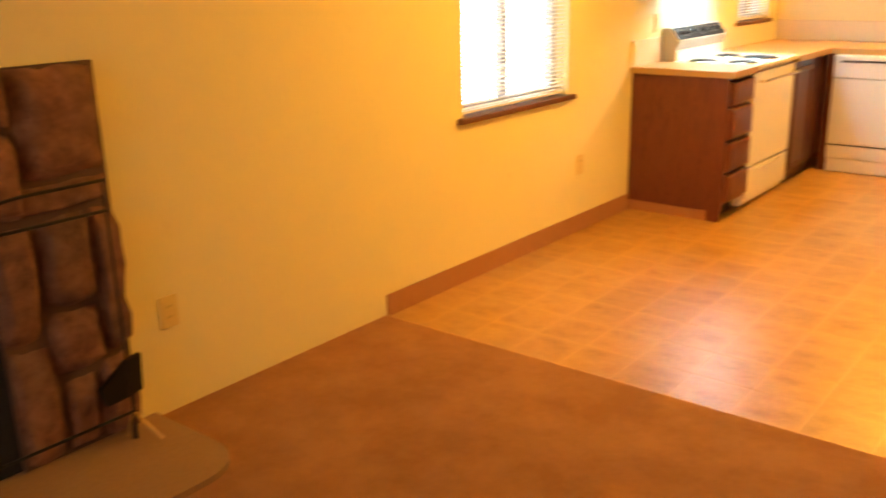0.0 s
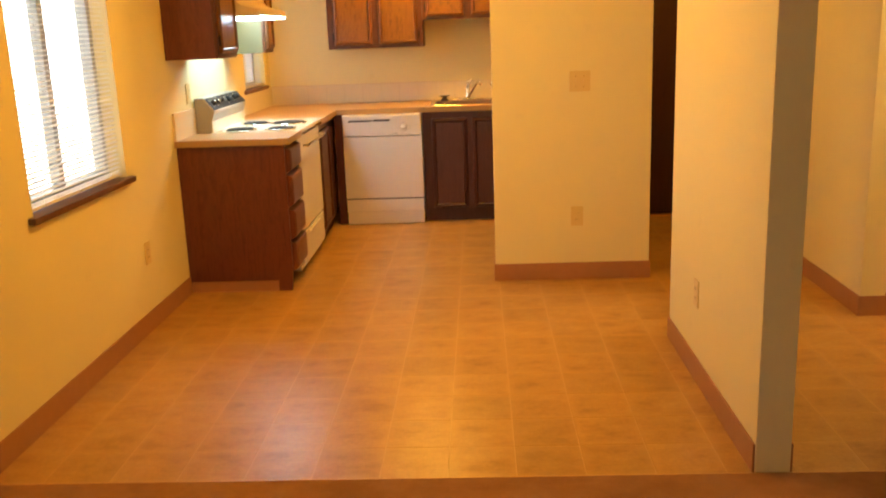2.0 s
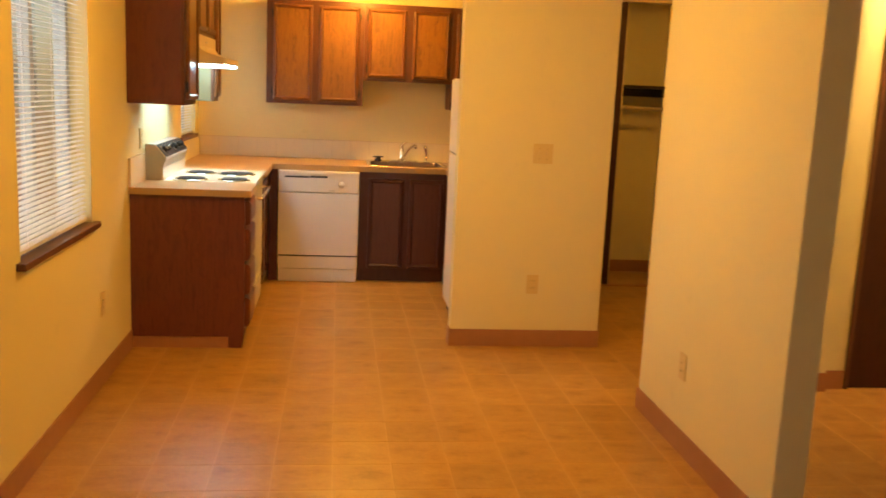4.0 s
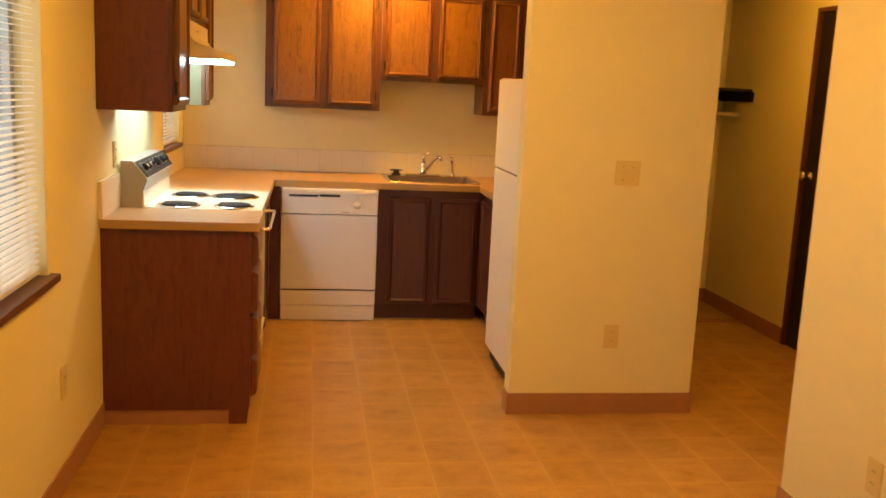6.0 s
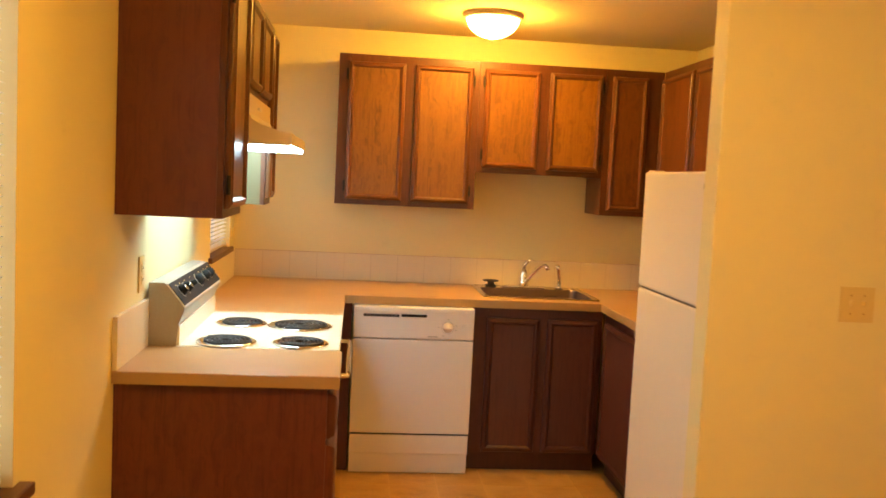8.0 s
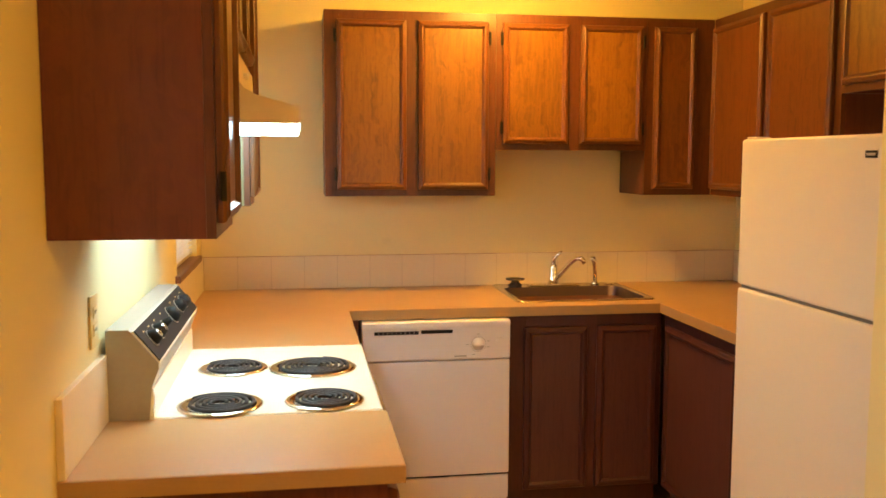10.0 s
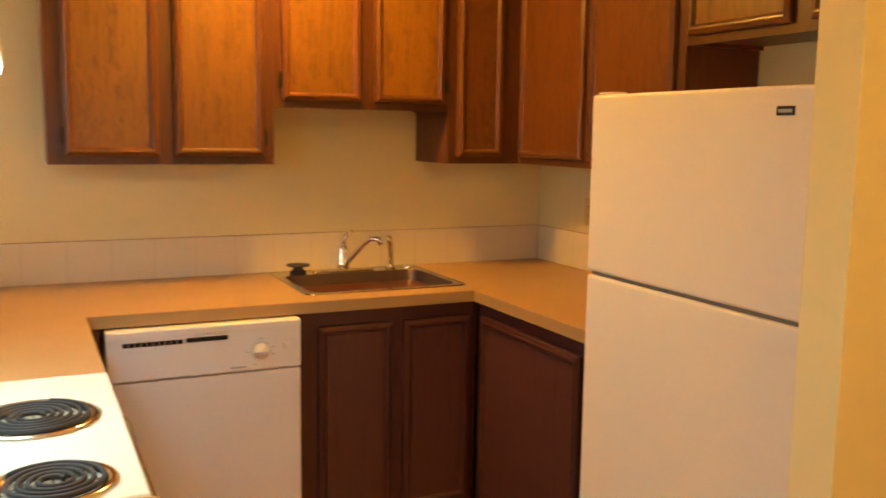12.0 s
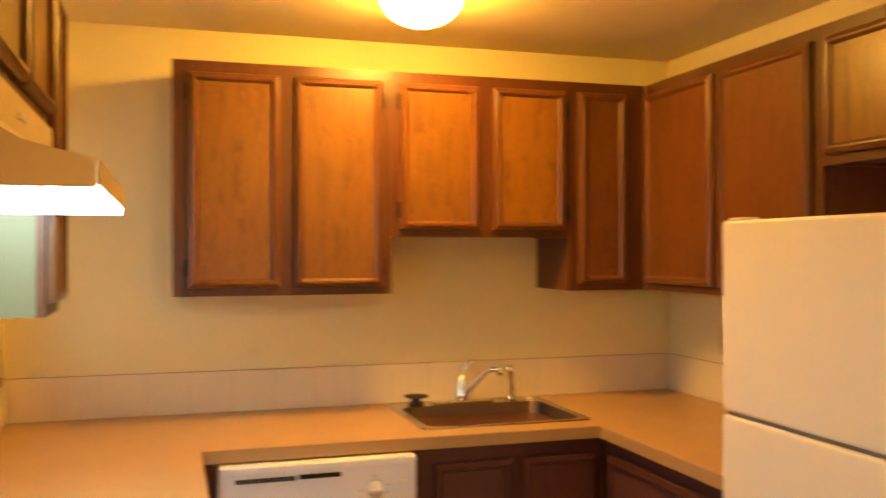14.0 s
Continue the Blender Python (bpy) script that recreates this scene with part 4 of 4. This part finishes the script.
part("collar", lathe([(0.0, 0.0), (0.022, 0.0), (0.021, 0.012), (0.014, 0.02), (0.0, 0.02)], (-0.735, 7.555, FZ), 24), M_CHROME, spr, smooth=True)
part("head", tube([(-0.735, 7.555, FZ + 0.018), (-0.735, 7.555, FZ + 0.075), (-0.742, 7.550, FZ + 0.112), (-0.756, 7.535, FZ + 0.136)], [0.011, 0.012, 0.015, 0.012], 12), M_CHROME, spr, smooth=True)
stp = thing("sink_stopper", (-1.140, 7.535, FZ), "dark rubber sink stopper lying on the rim", "sink stopper")
part("plug", lathe([(0.0, 0.0), (0.030, 0.0), (0.033, 0.012), (0.020, 0.018), (0.018, 0.03), (0.045, 0.034), (0.046, 0.04), (0.0, 0.043)], (-1.140, 7.535, FZ), 28), M_RUBBER, stp, smooth=True)
cap = thing("hole_cover", (-0.66, 7.555, FZ), "chrome cover on the sink rim", "hole cover")
part("disc", lathe([(0.0, 0.0), (0.024, 0.0), (0.022, 0.006), (0.0, 0.009)], (-0.656, 7.565, FZ), 24), M_CHROME, cap, smooth=True)

# ---- refrigerator ----
GX, GY0, GY1, GT = -0.726, 5.365, 6.130, 1.587
fr = thing("refrigerator", (-0.35, 5.75, 0), "white textured refrigerator with freezer on top", "refrigerator")
part("body", box(GX + 0.065, XR - 0.03, GY0 + 0.004, GY1 - 0.004, 0.03, GT - 0.006, 0.006), M_FRIDGE, fr)
part("freezer_door", box(GX, GX + 0.056, GY0, GY1, 1.111, GT, 0.012, 4), M_FRIDGE, fr)
part("main_door", box(GX, GX + 0.056, GY0, GY1, 0.085, 1.101, 0.012, 4), M_FRIDGE, fr)
part("gasket", box(GX + 0.012, GX + 0.066, GY0 + 0.012, GY1 - 0.012, 0.10, GT - 0.012), M_GASKET, fr, "grey door gasket")
part("grille", box(GX + 0.03, GX + 0.06, GY0 + 0.01, GY1 - 0.01, 0.01, 0.078, 0.003), M_BLACK, fr, "dark toe grille")
part("hinge_cover", box(GX + 0.010, GX + 0.06, GY1 - 0.075, GY1 - 0.015, GT + 0.0005, GT + 0.007, 0.003), M_FRIDGE, fr)
part("badge", box(GX - 0.003, GX - 0.0003, GY0 + 0.056, GY0 + 0.104, 1.526, 1.545, 0.001), M_BLACK, fr, "small dark badge")
part("badge_bar", box(GX - 0.0042, GX - 0.0032, GY0 + 0.062, GY0 + 0.098, 1.5320, 1.5390), M_GREYMETAL, fr)
for yy in (GY0 + 0.05, GY1 - 0.09):
    part("foot", lathe([(0.0, 0.0), (0.018, 0.0), (0.018, 0.03), (0.0, 0.03)], (GX + 0.11, yy, 0.0), 16), M_BLACK, fr)


# ---- switches, sockets, thermostat ----
def wall_plate(kind, m, wide=0.072, high=0.117):
    """Plate with local x across and -y out of the wall, centred on m."""
    word = {"outlet": "ivory electrical outlet on the wall", "switch": "ivory light switch plate on the wall", "double": "ivory double light switch plate on the wall"}[kind]
    t = thing("wall_outlet" if kind == "outlet" else "light_switch", m.translation, word, "outlet" if kind == "outlet" else "light switch")
    def lb(*a, bevel=0.0):
        bm = box(*a, bevel=bevel)
        bmesh.ops.transform(bm, matrix=m, verts=bm.verts)
        return bm
    part("plate", lb(-wide / 2, wide / 2, -0.006, -0.0003, -high / 2, high / 2, bevel=0.0022), M_IVORY, t)
    if kind == "outlet":
        for s in (-1, 1):
            r = part("receptacle", lb(-0.016, 0.016, -0.008, -0.0062, s * 0.0195 - 0.0135, s * 0.0195 + 0.0135, bevel=0.001), M_IVORY, t)
            for q in (-1, 1):
                part("slot", lb(q * 0.006 - 0.001, q * 0.006 + 0.001, -0.0086, -0.0081, s * 0.0195 - 0.003, s * 0.0195 + 0.005), M_BLACK, r)
    else:
        for cx in ((-0.023, 0.023) if kind == "double" else (0.0,)):
            part("toggle", lb(cx - 0.0045, cx + 0.0045, -0.017, -0.0062, -0.002, 0.014, bevel=0.001), M_IVORY, t)
            for s in (-1, 1):
                part("screw", lb(cx - 0.003, cx + 0.003, -0.0072, -0.0062, s * 0.03 - 0.003, s * 0.03 + 0.003), M_BRASS, t)
    return t


wall_plate("double", facing(-0.283, 5.22, 1.172, "s"), 0.118)
wall_plate("outlet", facing(-0.299, 5.22, 0.387, "s"))
wall_plate("outlet", facing(XL, 4.49, 0.405, "e"))
wall_plate("outlet", facing(XL, 1.64, 0.383, "e"))
wall_plate("outlet", facing(XL, 5.418, 1.162, "e"))
wall_plate("outlet", facing(0.028, 3.633, 0.376, "w"))
wall_plate("outlet", facing(XR, 7.225, 1.157, "w"))
wall_plate("switch", facing(XH, 3.27, 1.14, "w"))
th = thing("thermostat", (XH, 3.29, 1.46), "small white thermostat on the hall wall", "thermostat")
part("cover", box(XH - 0.03, XH - 0.0003, 3.24, 3.34, 1.415, 1.51, 0.008, 3), M_ALMOND, th)
part("dial", box(XH - 0.034, XH - 0.0302, 3.265, 3.315, 1.43, 1.445, 0.001), M_IVORY, th)


# ---- doors and closet in the hall ----
def slab_door(name, m, w, h, mat, label, knob_x, knob_z):
    d = tagged(thing(name, m.translation, label, "door", kind="structure"))
    def lb(*a, bevel=0.0):
        bm = box(*a, bevel=bevel)
        bmesh.ops.transform(bm, matrix=m, verts=bm.verts)
        return bm
    part("leaf", lb(0.004, w - 0.004, 0.012, 0.046, 0.003, h - 0.004, bevel=0.002), mat, d)
    bm = bmesh.new()
    for a in ((-0.022, 0.003, -0.012, 0.11, 0, h + 0.022), (w - 0.003, w + 0.022, -0.012, 0.11, 0, h + 0.022), (0.003, w - 0.003, -0.012, 0.11, h - 0.003, h + 0.022)):
        add_box(bm, *a, bevel=0.002)
    bmesh.ops.transform(bm, matrix=m, verts=bm.verts)
    part("door_frame", bm, M_JAMB, d)
    part("knob", lathe([(0.0, 0.0), (0.028, 0.0), (0.026, 0.006), (0.010, 0.012), (0.010, 0.032), (0.026, 0.042), (0.027, 0.056), (0.016, 0.066), (0.0, 0.068)], m @ Vector((knob_x, 0.012, knob_z)), 24, m.to_3x3().to_4x4() @ pose(0, 0, 0, 90, 0, 0)), M_CHROME, d, "chrome door knob", smooth=True)
    return d


structure("wall_behind_door", box(XH + 0.126, 2.6, 4.613, 4.70, LO, ZC), M_WALL, "plain wall closing the space behind a door")
structure("wall_behind_door", box(XH2 + 0.153, XH2 + 0.25, 5.13, YB, LO, ZC), M_WALL, "plain wall closing the space behind a door")
slab_door("door_1", facing(1.315, 4.455, 0, "s"), 0.445, 2.085, M_SLABDOOR, "closed reddish brown flush wooden door", 0.30, 0.92)
slab_door("door_2", facing(XH2, 6.43, 0, "w"), 0.78, 2.09, M_BLACKDOOR, "closed very dark flush wooden door", 0.065, 1.10)

cl = thing("closet_door", (0.38, 7.02, 0), "dark brown flush sliding closet door", "closet door")
part("leaf", box(0.135, 0.735, 7.005, 7.030, 0.015, 2.25, 0.003), M_SLABDOOR, cl)
part("edge_trim", box(0.7355, 0.744, 7.001, 7.034, 0.015, 2.25, 0.002), M_TRACK, cl, "pale metal edge trim")
cl2 = thing("closet_door", (0.38, 7.06, 0), "dark brown flush sliding closet door behind another", "closet door")
part("leaf", box(0.135, 0.70, 7.045, 7.070, 0.015, 2.25, 0.003), M_SLABDOOR, cl2)
structure("trim", boxes([(0.128, XH2 - 0.001, 6.985, 7.09, 2.255, ZC - 0.001)], 0.003), M_TRACK, "pale closet door track under the ceiling", "trim")
structure("trim", boxes([(0.128, XH2 - 0.009, 7.0, 7.075, -0.002, 0.006)], 0.002), M_BASE, "brown closet floor track", "trim")
shf = thing("closet_shelf", (0.7, 7.4, 1.56), "dark wooden closet shelf with cleat", "shelf")
part("board", box(0.128, XH2 - 0.001, 7.20, YB - 0.001, 1.605, 1.625, 0.002), M_BLACKDOOR, shf)
part("cleat", boxes([(XH2 - 0.021, XH2 - 0.001, 7.17, YB - 0.002, 1.535, 1.604), (0.128, XH2 - 0.022, YB - 0.021, YB - 0.001, 1.535, 1.604)]), M_BLACKDOOR, shf)
rod = thing("closet_rod", (0.7, 7.36, 1.44), "pale wooden closet rod", "closet rod")
part("bar", tube([(0.128, 7.36, 1.44), (XH2 - 0.001, 7.36, 1.44)], 0.017, 14), M_TRACK, rod, smooth=True)

# ---- fireplace ----
fp = thing("fireplace", (XL, 0.5, 0), "rough brown field stone fireplace with a dark firebox", "fireplace")
FY0, FY1, FZT = -0.45, 1.462, 1.273
OY0, OY1, OZ = -0.05, 1.052, 0.86
part("backing", slab((FY0, OY0, OY1, FY1), (0.0, OZ, FZT), XL, XL + 0.022, [(1, 0)], "yzx"), M_MORTAR, fp)
# thin black sheet on the wall fills the firebox opening
part("firebox", boxes([(XL + 0.0005, XL + 0.004, OY0, OY1, 0.03, OZ)]), M_FIREBOX, fp, "flat black sheet in place of the firebox")
rs = random.Random(5)


def stone(y0, y1, z0, z1):
    """One uneven rounded stone of the facing."""
    bm = bmesh.new()
    ny, nz = 9, 9
    d = rs.uniform(0.030, 0.055)
    sx = rs.uniform(0, 50)
    grid = []
    for i in range(ny):
        row = []
        for j in range(nz):
            u, v = i / (ny - 1), j / (nz - 1)
            e = min(u, 1 - u, v, 1 - v)
            cu, cv = u - 0.5, v - 0.5
            pull = 1 - 0.05 * (abs(cu) * 2) ** 3 * (abs(cv) * 2) ** 3
            y = (y0 + y1) / 2 + (y1 - y0) * cu * pull
            z = (z0 + z1) / 2 + (z1 - z0) * cv * pull
            w = noise.noise(Vector((y * 9 + sx, z * 9, 3.1)))
            h = 0.02 + (0 if e == 0 else d * min(1, (e / 0.13)) ** 0.5) + 0.014 * w + 0.006 * noise.noise(Vector((y * 34 + sx, z * 34, 1.7)))
            ey = 0.020 * noise.noise(Vector((y * 9, z * 9, 7.7))) + 0.006 * noise.noise(Vector((y * 30, z * 30, 2.2)))
            ez = 0.020 * noise.noise(Vector((y * 9 + 31, z * 9, 4.1))) + 0.006 * noise.noise(Vector((y * 30, z * 30, 9.2)))
            row.append(bm.verts.new((XL + max(0.012, h), min(y + ey, FY1 - 0.001), min(z + ez, FZT - 0.001))))
        grid.append(row)
    for i in range(ny - 1):
        for j in range(nz - 1):
            bm.faces.new((grid[i][j], grid[i + 1][j], grid[i + 1][j + 1], grid[i][j + 1]))
    return bm


def stone_field(y0, y1, z0, z1, target):
    """Splits a rectangle into uneven stones."""
    w, h = y1 - y0, z1 - z0
    if w * h < target * rs.uniform(0.8, 1.5) and max(w, h) < 2.6 * min(w, h):
        g = 0.003
        part("stone", stone(y0 + g, y1 - g, z0 + g, z1 - g), M_STONE, fp, smooth=True)
        return
    k = rs.uniform(0.38, 0.62)
    if w > h:
        stone_field(y0, y0 + w * k, z0, z1, target)
        stone_field(y0 + w * k, y1, z0, z1, target)
    else:
        stone_field(y0, y1, z0, z0 + h * k, target)
        stone_field(y0, y1, z0 + h * k, z1, target)


# the jamb beside the firebox: large upright stones, as fractions of its width and height
for u0, u1, v0, v1 in ((0.30, 1.0, 0.73, 1.0), (0.0, 0.29, 0.86, 1.0), (0.0, 0.29, 0.64, 0.85), (0.16, 1.0, 0.645, 0.72), (0.34, 0.76, 0.40, 0.635), (0.78, 1.0, 0.23, 0.635),
                       (0.0, 0.32, 0.33, 0.63), (0.34, 0.76, 0.22, 0.39), (0.0, 0.36, 0.0, 0.32), (0.38, 0.66, 0.0, 0.21), (0.68, 1.0, 0.0, 0.22)):
    part("stone", stone(OY1 + (FY1 - OY1) * u0 + 0.003, OY1 + (FY1 - OY1) * u1 - 0.003, 0.034 + (FZT - 0.034) * v0 + 0.003, 0.034 + (FZT - 0.034) * v1 - 0.003), M_STONE, fp, smooth=True)
stone_field(OY0, OY1, OZ, FZT, 0.06)
stone_field(FY0, OY0, 0.03, FZT, 0.06)
# hearth with rounded corners
bm = bmesh.new()
pts = []
r = 0.16
hx0, hx1, hy0, hy1 = XL + 0.001, -2.10, -0.6, 1.54
for cx, cy, a0 in ((hx1 - r, hy1 - r, 0), (hx1 - r, hy0 + r, 270)):
    for k in range(9):
        a = radians(a0 + 90 * k / 8)
        pts.append((cx + r * math.cos(a), cy + r * math.sin(a)))
pts = [(hx0, hy1)] + pts[8::-1] + pts[:8:-1] + [(hx0, hy0)]
lo = [bm.verts.new((x, y, 0.0)) for x, y in pts]
hi = [bm.verts.new((x, y, 0.030)) for x, y in pts]
bm.faces.new(hi)
bm.faces.new(lo[::-1])
for k in range(len(pts)):
    bm.faces.new((lo[k], lo[(k + 1) % len(pts)], hi[(k + 1) % len(pts)], hi[k]))
tagged(part("hearth", bm, M_HEARTH), "worn tan hearth slab in front of the fireplace", "hearth")
# iron fire screen frame standing on the hearth
sc = thing("fire_screen", (-2.45, 0.7, 0.03), "black wrought iron fire screen frame on the hearth", "fire screen")
SXP = -2.475
for hz in (0.145, 0.83):
    part("bar", tube([(SXP, 0.02, hz), (SXP, 1.385, hz)], 0.0055, 8), M_IRON, sc)
# the top rail sags from both ends towards the middle
rail = [(SXP, 0.02 + 1.365 * k / 32, 0.835 + 0.09 * min(1.0, abs(k / 16 - 1) / 0.62) ** 2 * (3 - 2 * min(1.0, abs(k / 16 - 1) / 0.62))) for k in range(33)]
part("top_rail", tube(rail, 0.0055, 8), M_IRON, sc)
for yy in (0.03, 1.375):
    part("post", tube([(SXP, yy, 0.045), (SXP, yy, 0.925)], 0.0045, 8), M_IRON, sc)
    part("foot", tube([(SXP - 0.06, yy, 0.037), (SXP, yy, 0.145), (SXP + 0.055, yy + 0.06, 0.037)], 0.006, 8), M_BRASS, sc, "brass coloured foot")
shovel = thing("ash_shovel", (-2.50, 1.34, 0.03), "black iron ash shovel leaning beside the firebox", "shovel")
part("pan", extrude([(1.385, 0.315), (1.44, 0.325), (1.432, 0.20), (1.38, 0.19), (1.30, 0.185), (1.285, 0.245)], 0.02, pose(-2.515, 0, 0) @ Matrix(((0, 1, 0, 0), (1, 0, 0, 0), (0, 0, 1, 0), (0, 0, 0, 1)))), M_IRON, shovel)
part("shaft", tube([(-2.505, 1.385, 0.032), (-2.505, 1.40, 0.20)], 0.007, 8), M_IRON, shovel)

# ---- floor tiles ----
P = 0.236
NX0 = -1.475


def tile_mesh():
    bm = box(-P / 2 + 0.0022, P / 2 - 0.0022, -P / 2 + 0.0022, P / 2 - 0.0022, -0.0030, 0.0)
    top = [f for f in bm.faces if f.normal.z > 0.9]
    es = [e for f in top for e in f.edges]
    bmesh.ops.bevel(bm, geom=es, offset=0.0007, segments=1, affect="EDGES")
    me = bpy.data.meshes.new("tile")
    bm.to_mesh(me)
    bm.free()
    me.materials.append(M_TILE)
    return me


tile_me = tile_mesh()
cells = []
for i in range(-6, 18):
    for j in range(0, 21):
        cx, cy = NX0 + P * (i + 0.5), CARPET_Y + 0.01 + P * (j + 0.5)
        if cx - P / 2 < XL - 0.12 or cx + P / 2 > 2.7 or cy + P / 2 > YB + 0.13:
            continue
        if cx < -2.1 and cy > 5.25 or cy > 7.2 and cx < XR or cx > -0.5 and cx < XR and cy > 5.4:
            continue
        if cx > 1.1 and (cy < 3.4 or cy > 4.6) and not (cy > 5.3 and cx < 1.4):
            continue
        cells.append((cx, cy))
cells.sort(key=lambda c: (c[0] > 0.2, c[1]))
for cx, cy in cells[:300]:
    o = new("tile", tile_me)
    o.location = (cx, cy, 0.0)
    o.parent = floor
verts, faces = [], []
for cx, cy in cells[300:]:
    n = len(verts)
    h = P / 2 - 0.0022
    verts += [(cx - h, cy - h, 0.0), (cx + h, cy - h, 0.0), (cx + h, cy + h, 0.0), (cx - h, cy + h, 0.0), (cx - h, cy - h, -0.003), (cx + h, cy - h, -0.003), (cx + h, cy + h, -0.003), (cx - h, cy + h, -0.003)]
    faces += [(n, n + 1, n + 2, n + 3), (n, n + 4, n + 5, n + 1), (n + 1, n + 5, n + 6, n + 2), (n + 2, n + 6, n + 7, n + 3), (n + 3, n + 7, n + 4, n)]
if verts:
    me = bpy.data.meshes.new("hall_tiles")
    me.from_pydata(verts, [], faces)
    me.materials.append(M_TILE)
    ht = new("hall_tiles", me)
    ht.parent = floor
    ht["kind"] = "stuff"
